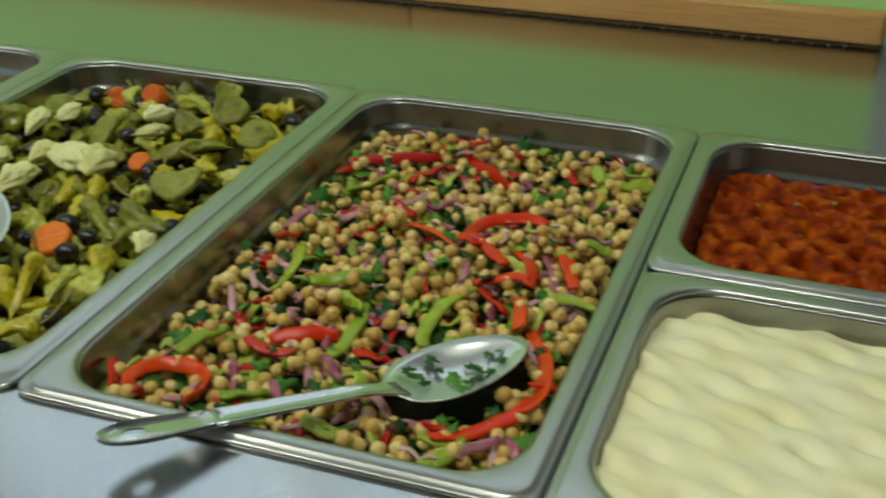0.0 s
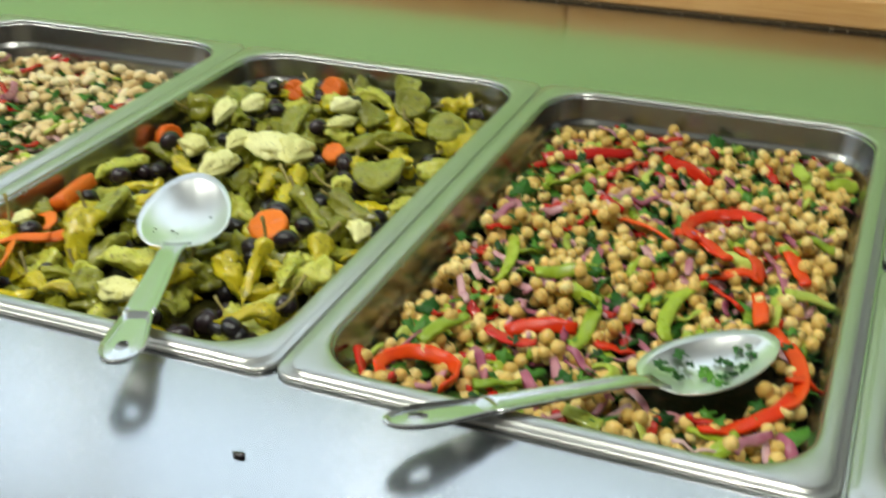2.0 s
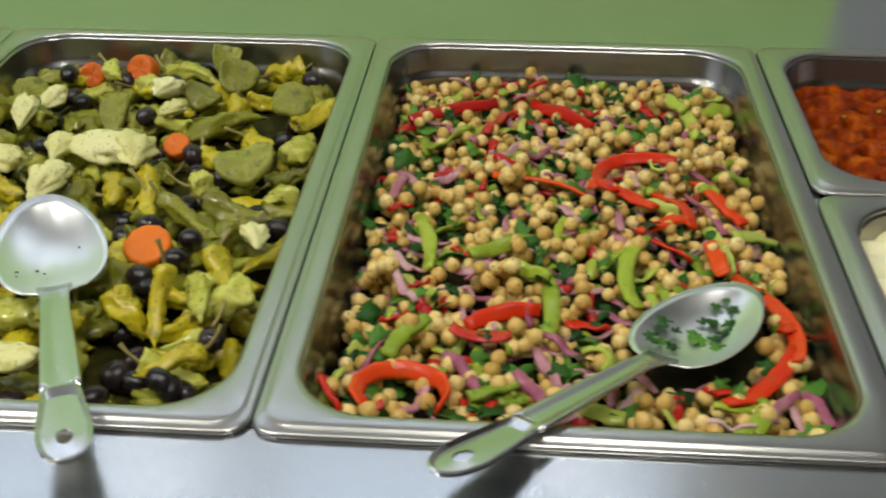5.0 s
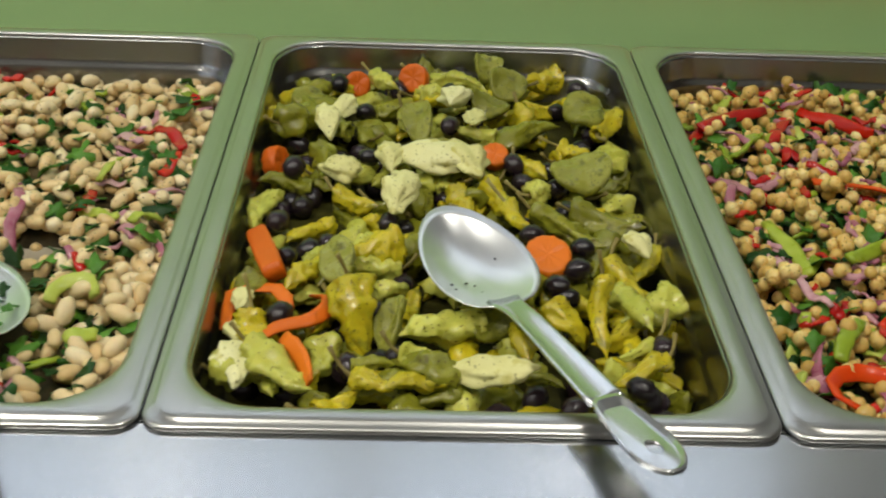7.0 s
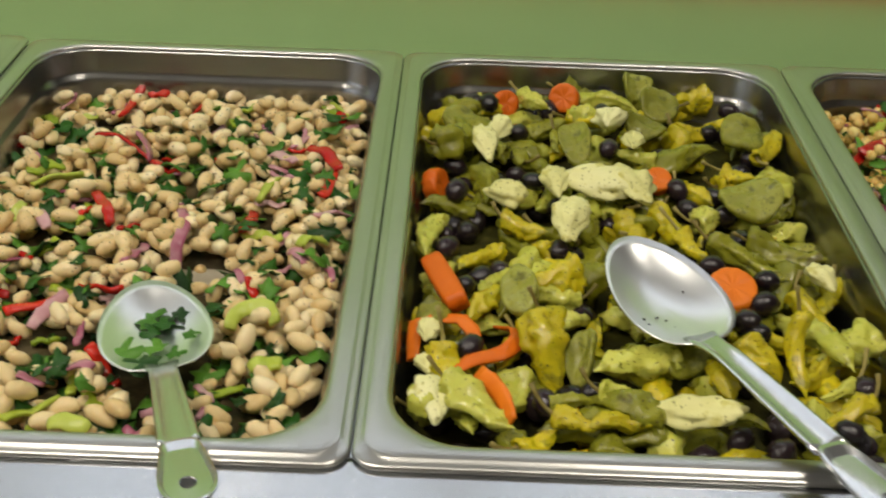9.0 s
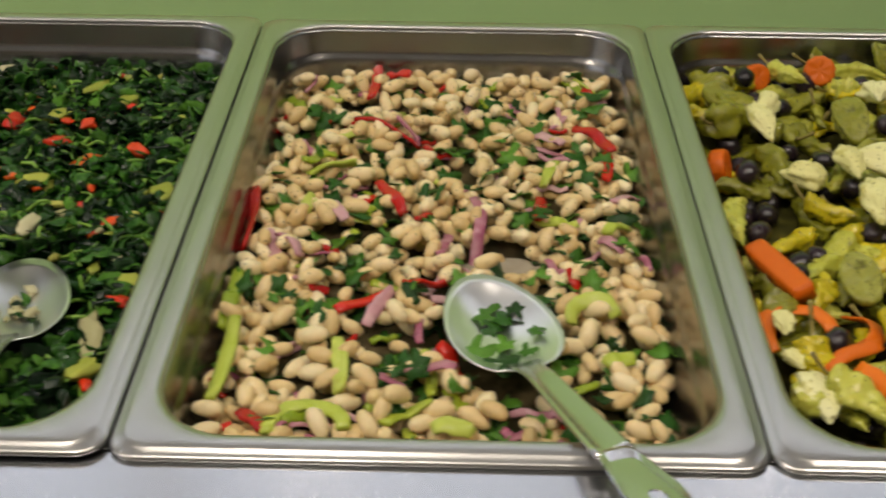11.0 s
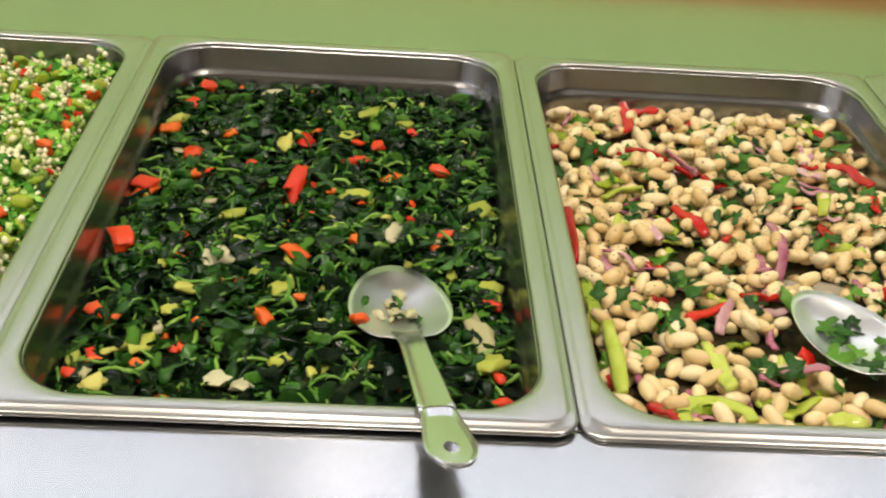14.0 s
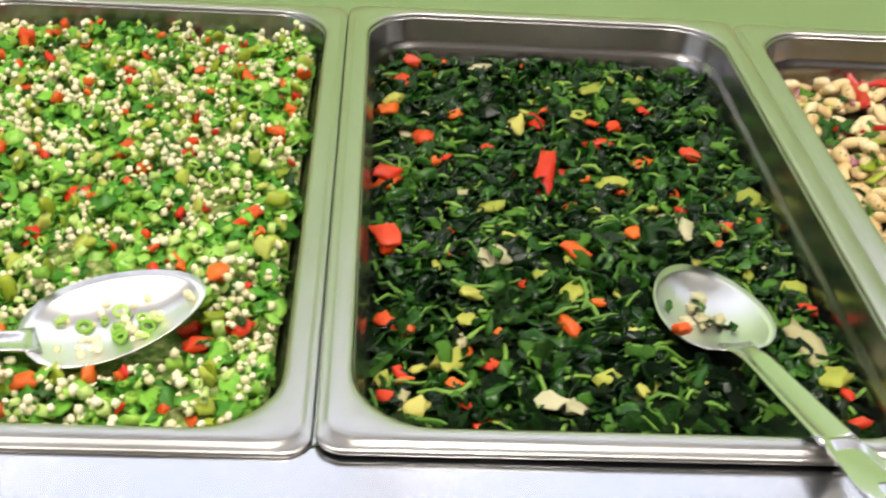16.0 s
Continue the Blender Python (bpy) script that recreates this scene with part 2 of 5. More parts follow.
TABB_BED = food("couscous_bed", [(0.3, (0.03, 0.11, 0.01)), (0.5, (0.16, 0.26, 0.05)), (0.75, (0.50, 0.48, 0.22))], scale=190, rough=0.5, bump=1.0, spread=0.95, spec=0.08)
MATBUCHA = food("red_pepper_relish", [(0.25, (0.05, 0.004, 0.001)), (0.5, (0.27, 0.032, 0.001)), (0.8, (0.60, 0.150, 0.003))], spec=0.07, scale=75, rough=0.30, bump=0.8, spread=0.95, fine=500)
MASH = food("cream_spread", [(0.2, (0.88, 0.79, 0.40)), (0.5, (0.92, 0.86, 0.52)), (0.8, (0.94, 0.90, 0.62))], scale=26, rough=0.38, bump=0.12, spread=0.95, sss=0.1)


# ---- building helpers ----
def part(name, bm, material, parent=None, label="", smooth=True):
    """Links a bmesh as one mesh object, under a thing where one is given."""
    me = bpy.data.meshes.new(name)
    bm.to_mesh(me)
    bm.free()
    me.materials.append(material)
    if smooth:
        me.polygons.foreach_set("use_smooth", [True] * len(me.polygons))
    ob = new(name, me)
    ob.parent = parent
    if label:
        ob["label"] = label
    return ob


def shared(name, me, parent, m):
    ob = new(name, me)
    ob.parent = parent
    ob.matrix_basis = m
    return ob


def mesh_of(name, verts, faces, material, smooth=True):
    me = bpy.data.meshes.new(name)
    me.from_pydata([tuple(v) for v in verts], [], [tuple(f) for f in faces])
    me.materials.append(material)
    if smooth:
        me.polygons.foreach_set("use_smooth", [True] * len(me.polygons))
    me.update()
    return me


def box(bm, x0, x1, y0, y1, z0, z1, bevel=0.0):
    made = bmesh.ops.create_cube(bm, size=1, matrix=Matrix.Translation(((x0 + x1) / 2, (y0 + y1) / 2, (z0 + z1) / 2)) @ Matrix.Diagonal((x1 - x0, y1 - y0, z1 - z0, 1)))
    if bevel:
        edges = list({e for v in made["verts"] for e in v.link_edges})
        bmesh.ops.bevel(bm, geom=edges, offset=bevel, segments=3, profile=0.5, affect="EDGES")


def structure(name, bm, material, label, smooth=False):
    return tagged(part(name, bm, material, smooth=smooth), label, name.split("_")[0], "", "structure")


def empty(name, at, label, category, group=""):
    ob = new(name)
    ob.empty_display_size = 0.02
    ob.location = at
    return tagged(ob, label, category, group)


# ---- the room ----
X0, X1, Y0, H = -3.0, 2.6, -3.2, 2.7
bm = bmesh.new()
box(bm, X0 - 0.1, X1 + 0.1, Y0 - 0.1, WALL_Y + 0.12, -0.1, 0.0)
structure("floor", bm, FLOOR_TILE, "unseen grey-brown floor, kept dark to cut fill light")
bm = bmesh.new()
box(bm, X0 - 0.1, X1 + 0.1, Y0 - 0.1, WALL_Y + 0.12, H, H + 0.1)
structure("ceiling", bm, CEILING, "unseen ceiling over the serving counter, greyed to cut fill light")
LIME_TOP, LIME_END = 1.47, 0.476
WX0, WX1, WZ0, WZ1 = -2.3, 0.42, 1.56, 2.10
bm = bmesh.new()
box(bm, X0, LIME_END, WALL_Y, WALL_Y + 0.12, 0.0, LIME_TOP)
structure("wall_north", bm, LIME, "lime green painted wall behind the counter")
bm = bmesh.new()
box(bm, X0, WX0, WALL_Y, WALL_Y + 0.12, LIME_TOP, H)
box(bm, WX1, LIME_END, WALL_Y, WALL_Y + 0.12, LIME_TOP, H)
box(bm, WX0, WX1, WALL_Y, WALL_Y + 0.12, LIME_TOP, WZ0)
box(bm, WX0, WX1, WALL_Y, WALL_Y + 0.12, WZ1, H)
structure("wall_north_upper", bm, WHITE_WALL, "white painted wall above the green")
bm = bmesh.new()
box(bm, LIME_END, X1, WALL_Y - 0.004, WALL_Y + 0.12, 0.0, H)
structure("wall_north_end", bm, GREY_WALL, "blue-grey painted wall beside the green one")
bm = bmesh.new()
box(bm, X1, X1 + 0.1, Y0 - 0.1, WALL_Y + 0.12, 0.0, H)
structure("wall_east", bm, BEIGE_WALL, "unseen side wall, kept dark to cut fill light")
bm = bmesh.new()
box(bm, X0, X1, Y0 - 0.1, Y0, 0.0, H)
structure("wall_south", bm, CREAM_WALL, "unseen cream wall across the room, lightened to reflect in the pans' lips")
VY0, VY1, VZ0, VZ1 = -2.1, 0.3, 1.15, 2.35
bm = bmesh.new()
box(bm, X0 - 0.1, X0, Y0 - 0.1, VY0, 0.0, H)
box(bm, X0 - 0.1, X0, VY1, WALL_Y + 0.12, 0.0, H)
box(bm, X0 - 0.1, X0, VY0, VY1, 0.0, VZ0)
box(bm, X0 - 0.1, X0, VY0, VY1, VZ1, H)
structure("wall_west", bm, BEIGE_WALL, "unseen side wall with a window, kept dark to cut fill light")


def window(name, along, a0, a1, z0, z1, at, label):
    """A window in a wall that runs along x or y: frame, mullions and panes."""
    w = empty(name, (0, 0, 0), label, "window")
    w["kind"] = "structure"

    def slab(bm, u0, u1, d0, d1, v0, v1):
        if along == "x":
            box(bm, u0, u1, at + d0, at + d1, v0, v1, 0.003)
        else:
            box(bm, at + d0, at + d1, u0, u1, v0, v1, 0.003)
    bm = bmesh.new()
    t = 0.045
    slab(bm, a0, a1, -0.02, 0.03, z0, z0 + t)
    slab(bm, a0, a1, -0.02, 0.03, z1 - t, z1)
    cols = 4
    step = (a1 - a0) / cols
    for i in range(cols + 1):
        c = min(max(a0 + i * step, a0 + t / 2), a1 - t / 2)
        slab(bm, c - t / 2, c + t / 2, -0.018, 0.028, z0 + t, z1 - t)
    part("window_frame", bm, FRAME_WHITE, w, smooth=False)
    for i in range(cols):
        bm = bmesh.new()
        slab(bm, a0 + i * step + t / 2, a0 + (i + 1) * step - t / 2, 0.0, 0.006, z0 + t, z1 - t)
        p = part("pane", bm, GLASS, w, smooth=False)
        p.visible_shadow = False
    return w


window("window_1", "x", WX0, WX1, WZ0, WZ1, WALL_Y + 0.03, "white framed window high in the wall")
window("window_2", "y", VY0, VY1, VZ0, VZ1, X0 - 0.05, "white framed window in the side wall")

# pine rail along the foot of the green wall, in two lengths, with a dark line of sealant under it
trim = empty("trim", (0, 0, 0), "varnished pine rail along the foot of the green wall", "trim")
trim["kind"] = "structure"
for a, b in ((X0, -0.0655), (-0.0649, LIME_END - 0.001)):
    bm = bmesh.new()
    box(bm, a, b, WALL_Y - 0.022, WALL_Y - 0.0005, DECK + 0.003, DECK + 0.039, 0.006)
    part("rail", bm, WOOD, trim)
bm = bmesh.new()
for i in range(150):
    x = -2.2 + i * 0.0178 + random.uniform(-0.005, 0.005)
    if x < LIME_END - 0.03:
        w = random.uniform(0.002, 0.007)
        box(bm, x, x + w, WALL_Y - 0.0245 - random.random() * 0.001, WALL_Y - 0.012, DECK + 0.0004, DECK + random.uniform(0.002, 0.0036))
box(bm, X0, LIME_END - 0.002, WALL_Y - 0.0215, WALL_Y - 0.012, DECK + 0.0003, DECK + 0.0032)
part("sealant", bm, DARK_GAP, trim, "dark crumbling sealant")

for lx in (-2.0, -0.85, 0.3):
    lamp = empty("ceiling_light", (lx, -0.55, H), "long narrow ceiling light with a warm diffuser", "ceiling light", "ceiling lights")
    bm = bmesh.new()
    for a in (-1, 1):
        box(bm, min(a * 0.10, a * 0.12), max(a * 0.10, a * 0.12), -0.60, 0.60, -0.035, 0.0)
        box(bm, -0.10, 0.10, min(a * 0.58, a * 0.60), max(a * 0.58, a * 0.60), -0.035, 0.0)
    part("frame", bm, FRAME_WHITE, lamp, smooth=False)
    bm = bmesh.new()
    box(bm, -0.10, 0.10, -0.58, 0.58, -0.02, -0.012)
    part("diffuser", bm, DIFFUSER, lamp, smooth=False)

# ---- the counter ----
P, DEPTH = 0.330, 0.545
ORIGIN = {"couscous": -4 * P, "spinach": -3 * P, "bean": -2 * P, "pickle": -P, "chickpea": 0.0, "right": P}
CX0, CX1, CY0 = -2.1, 1.5, -0.30
counter = empty("serving_counter", (0, 0, 0), "brushed stainless steel serving counter with sunken wells", "counter")
bm = bmesh.new()
box(bm, CX0, CX1, CY0, 0.010, DECK - 0.03, DECK, 0.003)
box(bm, CX0, CX1, DEPTH - 0.010, WALL_Y - 0.001, DECK - 0.03, DECK)
box(bm, CX0, -4 * P + 0.008, 0.0105, DEPTH - 0.0105, DECK - 0.03, DECK)
box(bm, 2 * P - 0.008, CX1, 0.0105, DEPTH - 0.0105, DECK - 0.03, DECK)
part("top", bm, STEEL_DECK, counter, smooth=False)
for key in ("spinach", "bean", "pickle", "chickpea", "right"):
    bm = bmesh.new()
    box(bm, ORIGIN[key] - 0.008, ORIGIN[key] + 0.007, 0.0106, DEPTH - 0.0106, DECK - 0.012, DECK - 0.001, 0.001)
    part("divider_bar", bm, STEEL_DECK, counter, smooth=False)
bm = bmesh.new()
box(bm, CX0 + 0.02, CX1 - 0.02, CY0 + 0.03, CY0 + 0.05, 0.08, DECK - 0.031)
part("front_panel", bm, STEEL_DECK, counter, smooth=False)
bm = bmesh.new()
box(bm, CX0 + 0.02, CX1 - 0.02, CY0 + 0.051, WALL_Y - 0.005, 0.08, 0.74)
part("well", bm, STEEL_DARK, counter, "dark steel wells under the pans", smooth=False)
bm = bmesh.new()
box(bm, CX0 + 0.06, CX1 - 0.06, CY0 + 0.09, WALL_Y - 0.02, 0.0, 0.079)
part("plinth", bm, STEEL_DARK, counter, smooth=False)


def rounded_loop(w, d, inset, r, z, n=7):
    """The corners of a rounded rectangle, counter-clockwise."""
    x0, y0, x1, y1 = inset, inset, w - inset, d - inset
    out = []
    for cx, cy, a0 in ((x1 - r, y0 + r, -90), (x1 - r, y1 - r, 0), (x0 + r, y1 - r, 90), (x0 + r, y0 + r, 180)):
        for i in range(n + 1):
            a = radians(a0 + 90 * i / n)
            out.append((cx + r * math.cos(a), cy + r * math.sin(a), z))
    return out


PAN_PROFILE = (  # inset, corner radius, height
    (0.0016, 0.013, -0.0056), (0.0004, 0.014, -0.0052), (0.0, 0.014, -0.0042), (0.0, 0.014, -0.0032), (0.0006, 0.0145, -0.0023), (0.0020, 0.015, -0.0019), (0.0040, 0.016, -0.0016),
    (0.0050, 0.017, -0.0006), (0.0062, 0.019, 0.0), (0.0135, 0.042, 0.0), (0.0155, 0.043, -0.0006), (0.0170, 0.044, -0.0026), (0.0178, 0.044, -0.0056),
    (0.0192, 0.044, -0.0225), (0.0200, 0.044, -0.0250), (0.0218, 0.043, -0.0275), (0.0228, 0.043, -0.0300), (0.0236, 0.042, -0.0335),
    (0.0300, 0.040, -0.0575), (0.0330, 0.038, -0.0625), (0.0390, 0.034, -0.0650), (0.0600, 0.02, -0.0652))


def food_pan(name, w, d, at, label, lift=0.0, turn=0.0):
    ob = empty(name, (0, 0, 0), label, "food pan", "food pans in the counter")
    x, y = at if isinstance(at, tuple) else (at, 0)
    ob.matrix_basis = pose(x, y, RIM + lift, 0, 0, turn)
    under = [(0.0026, 0.013, -0.0054), (0.0030, 0.014, -0.0038), (0.0060, 0.019, -0.0014), (0.0160, 0.043, -0.0040), (0.0174, 0.043, -0.024), (0.0290, 0.040, -0.0580), (0.0380, 0.034, -0.0662), (0.0600, 0.02, -0.0664)]
    for piece, upper, lower in (("rim", PAN_PROFILE[:12], under[:4]), ("basin", PAN_PROFILE[11:], under[3:])):
        bm = bmesh.new()
        loops = [[bm.verts.new(p) for p in rounded_loop(w, d, i, r, z)] for i, r, z in upper]
        below = [[bm.verts.new(p) for p in rounded_loop(w, d, i, r, z)] for i, r, z in lower]
        rows = loops[::-1] + below
        if piece == "rim":
            rows.append(rows[0])
        else:
            bm.faces.new(loops[-1])
            bm.faces.new(below[-1][::-1])
            rows = loops + []
            rows = rows[::-1]
            for a, b in zip(below, below[1:]):
                n = len(a)
                for i in range(n):
                    bm.faces.new((a[i], a[(i + 1) % n], b[(i + 1) % n], b[i]))
            n = len(below[0])
            for i in range(n):
                bm.faces.new((loops[0][i], loops[0][(i + 1) % n], below[0][(i + 1) % n], below[0][i]))
        for a, b in zip(rows, rows[1:]):
            n = len(a)
            for i in range(n):
                bm.faces.new((a[i], a[(i + 1) % n], b[(i + 1) % n], b[i]))
        bmesh.ops.recalc_face_normals(bm, faces=bm.faces)
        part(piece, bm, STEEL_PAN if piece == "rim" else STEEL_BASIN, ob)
    return ob


PW = P - 0.0009
food_pan("food_pan", PW, DEPTH, ORIGIN["couscous"], "full-size stainless steel food pan holding herbed couscous", -0.001)
food_pan("food_pan", PW, DEPTH, ORIGIN["spinach"], "full-size stainless steel food pan holding cooked spinach", 0.002)
food_pan("food_pan", PW, DEPTH, ORIGIN["bean"], "full-size stainless steel food pan holding white bean salad")
food_pan("food_pan", PW, DEPTH, ORIGIN["pickle"], "full-size stainless steel food pan holding mixed pickles")
food_pan("food_pan", PW, DEPTH, ORIGIN["chickpea"], "full-size stainless steel food pan holding chickpea salad")
food_pan("half_food_pan", PW, 0.275, (ORIGIN["right"] + 0.001, 0.0), "half-size stainless steel food pan holding cream spread", -0.0005)
food_pan("half_food_pan", PW, 0.268, (ORIGIN["right"] + 0.001, 0.2765), "half-size stainless steel food pan holding red pepper relish")

# ---- heaps of food ----
RES = 0.0015
NX, NY = int(PW / RES), int(DEPTH / RES)
rng = np.random.default_rng(7)
GX, GY = np.meshgrid(np.arange(NX) * RES, np.arange(NY) * RES, indexing="ij")


def clamp_in(x, y, m, w=PW, d=DEPTH, r=0.032):
    """Brings a place inside a rounded rectangle that keeps m from the pan's outer edge."""
    x0, x1, y0, y1 = m, w - m, m, d - m
    x, y = min(max(x, x0), x1), min(max(y, y0), y1)
    cx, cy = min(max(x, x0 + r), x1 - r), min(max(y, y0 + r), y1 - r)
    dist = math.hypot(x - cx, y - cy)
    if dist > r:
        x, y = cx + (x - cx) * r / dist, cy + (y - cy) * r / dist
    return x, y


class Heap:
    """A pan's heap of food as a field of heights over the pan, relative to its rim."""

    def __init__(self, key, level, bump, wave, dips=(), seed=0, edge=0.010):
        self.key, self.ox = key, ORIGIN[key]
        off = Vector((seed * 7.3, seed * 3.1, 0))
        f = np.zeros((NX, NY))
        for i in range(0, NX, 4):
            for j in range(0, NY, 4):
                p = Vector((i * RES, j * RES, 0)) / wave + off
                f[i:i + 4, j:j + 4] = noise.noise(p) + 0.5 * noise.noise(p * 2.3)
        border = np.minimum(np.minimum(GX, PW - GX), np.minimum(GY, DEPTH - GY)) - 0.022
        f = level + bump * f - edge * np.exp(-np.clip(border, 0, 1) / 0.018)
        for x, y, rx, ry, deep in dips:
            f -= deep * np.exp(-(((GX - x) / rx) ** 2 + ((GY - y) / ry) ** 2) ** 2)
        self.h = np.maximum(f, -0.0645)
        self.bed = self.h.copy()
        self.keep = []          # ellipses that stay clear: x, y, a, b, yaw, height

    def at(self, x, y):
        return self.h[min(max(int(x / RES), 0), NX - 1), min(max(int(y / RES), 0), NY - 1)]

    def clear(self, x, y, z):
        for kx, ky, a, b, yaw, top in self.keep:
            c, s = math.cos(yaw), math.sin(yaw)
            u, v = ((x - kx) * c + (y - ky) * s) / a, (-(x - kx) * s + (y - ky) * c) / b
            if u * u + v * v < 1 and z > top:
                return False
        return True

    def settle(self, x, y, a, b, c, yaw, q=0.86):
        """The height at which an ellipsoid comes to rest; it then belongs to the heap."""
        r = max(a, b)
        i0, i1 = max(int((x - r) / RES), 0), min(int((x + r) / RES) + 2, NX)
        j0, j1 = max(int((y - r) / RES), 0), min(int((y + r) / RES) + 2, NY)
        dx, dy = GX[i0:i1, j0:j1] - x, GY[i0:i1, j0:j1] - y
        co, si = math.cos(yaw), math.sin(yaw)
        m = ((dx * co + dy * si) / a) ** 2 + ((dy * co - dx * si) / b) ** 2
        inside = m < 1
        sub = self.h[i0:i1, j0:j1]
        if not inside.any():
            return self.at(x, y) + c
        low = c * np.sqrt(1 - m[inside])
        vals = np.sort(sub[inside] + low)
        z = min(vals[int(q * (len(vals) - 1))], self.bed[min(int(x / RES), NX - 1), min(int(y / RES), NY - 1)] + 0.030)
        sub[inside] = np.maximum(sub[inside], z + low)
        return float(z)

    def spot(self, m, tries=5, top=None):
        """A free place in the pan, the lowest of a few."""
        best = None
        for _ in range(tries):
            x, y = clamp_in(rng.uniform(m, PW - m), rng.uniform(m, DEPTH - m), m)
            z = self.at(x, y)
            if (best is None or z < best[2]) and self.clear(x, y, z + 0.003):
                best = (x, y, z)
        return best

    def bed_mesh(self, name, material, parent, step=4, m=0.0255):
        """The mass under the loose pieces, as a lumpy sheet with sides."""
        nx, ny = NX // step, NY // step
        verts, faces = [], []
        for i in range(nx + 1):
            for j in range(ny + 1):
                x, y = clamp_in(m + (PW - 2 * m) * i / nx, m + (DEPTH - 2 * m) * j / ny, m)
                z = self.bed[min(int(x / RES), NX - 1), min(int(y / RES), NY - 1)]
                verts.append((x, y, z))
        for i in range(nx):
            for j in range(ny):
                a = i * (ny + 1) + j
                if max(verts[q][2] for q in (a, a + ny + 1, a + ny + 2, a + 1)) > -0.0642:
                    faces.append((a, a + ny + 1, a + ny + 2, a + 1))
        ring = [i * (ny + 1) for i in range(nx + 1)] + [nx * (ny + 1) + j for j in range(1, ny + 1)] + [i * (ny + 1) + ny for i in range(nx - 1, -1, -1)] + [j for j in range(ny - 1, 0, -1)]
        base = len(verts)
        for k in ring:
            x, y = clamp_in(verts[k][0], verts[k][1], 0.034)
            verts.append((x, y, -0.0645))
        n = len(ring)
        for k in range(n):
            faces.append((ring[k], base + k, base + (k + 1) % n, ring[(k + 1) % n]))
        ob = new(name, mesh_of(name, verts, faces, material))
        ob.parent = parent
        return ob


def arrays(bm):
    bm.verts.ensure_lookup_table()
    v = np.array([tuple(p.co) for p in bm.verts])
    f = [[p.index for p in face.verts] for face in bm.faces]
    bm.free()
    return v, f


def blob(sub, shape):
    bm = bmesh.new()
    bmesh.ops.create_icosphere(bm, subdivisions=sub, radius=1.0)
    for v in bm.verts:
        v.co = shape(v.co.copy())
    return arrays(bm)


def chickpea_shape(seed):
    o = Vector((seed * 5.1, 2.0, seed * 1.7))

    def shape(p):
        r = 1 + 0.07 * noise.noise(p * 1.6 + o)
        beak = max(p.dot(Vector((1, 0, 0.2)).normalized()), 0) ** 10
        groove = math.exp(-(p.y / 0.16) ** 2) * max(-p.x + 0.2, 0) * 0.13
        return p * (r + 0.20 * beak - groove)
    return shape


def bean_shape(seed):
    bend = 0.05 + 0.08 * (seed % 3)

    def shape(p):
        w = 1 + 0.12 * noise.noise(p * 1.1 + Vector((seed * 3.3, 0, 0))) + 0.06 * p.x
        q = Vector((p.x * (1 + 0.04 * math.sin(seed)), p.y * 0.60 * w, p.z * 0.54 * w))
        q.y -= bend * (1 - p.x * p.x) - bend * 0.4
        q.y += 0.10 * math.exp(-(p.x / 0.35) ** 2) * (p.y < -0.2) * abs(p.y)
        return q
    return shape


def lumpy(seed, amount, freq, sx=1.0, sy=1.0, sz=1.0):
    o = Vector((seed * 4.7, seed * 1.9, 0))
    return lambda p: Vector((p.x * sx, p.y * sy, p.z * sz)) * (1 + amount * noise.noise(p * freq + o))


def tube(points, widths, heights, sides=8, twist=0.0, ripple=0.0, seed=0, caps=True, square=1.0):
    """A closed skin along points: rings of ellipses, which may twist and ripple."""
    pts = [Vector(p) for p in points]
    verts, faces = [], []
    n = len(pts)
    for i, p in enumerate(pts):
        d = (pts[min(i + 1, n - 1)] - pts[max(i - 1, 0)]).normalized()
        side = d.cross(Vector((0, 0, 1)))
        side = side.normalized() if side.length > 1e-6 else Vector((1, 0, 0))
        up = side.cross(d)
        tw = twist(i / (n - 1)) if callable(twist) else twist
        for k in range(sides):
            a = 2 * math.pi * k / sides
            r = 1 + ripple * noise.noise(Vector((i * 0.9 + seed * 7.7, math.cos(a) * 1.4, math.sin(a) * 1.4)))
            ca, sa = (math.copysign(abs(q) ** square, q) for q in (math.cos(a), math.sin(a)))
            u, v = widths[i] * ca * r, heights[i] * sa * r
            u, v = u * math.cos(tw) - v * math.sin(tw), u * math.sin(tw) + v * math.cos(tw)
            verts.append(p + side * u + up * v)
    for i in range(n - 1):
        for k in range(sides):
            a, b = i * sides + k, i * sides + (k + 1) % sides
            faces.append((a, b, b + sides, a + sides))
    if caps:
        faces.append(tuple(range(sides - 1, -1, -1)))
        faces.append(tuple(range((n - 1) * sides, n * sides)))
    return verts, faces


def arc(x, y, length, yaw, bend, n=9):
    """Points along an arc whose chord has that middle, length and direction (degrees)."""
    th = max(abs(bend) * 3.9, 0.02)
    big = length / (2 * math.sin(min(th, 3.9) / 2))
    out = []
    c, s = math.cos(radians(yaw)), math.sin(radians(yaw))
    for i in range(n):
        a = -th / 2 + th * i / (n - 1)
        u, v = big * math.sin(a), big * (math.cos(a) - math.cos(th / 2)) * (0.55 if abs(bend) < 0.6 else 1.0)
        v = v if bend >= 0 else -v
        out.append((x + u * c - v * s, y + u * s + v * c))
    return out


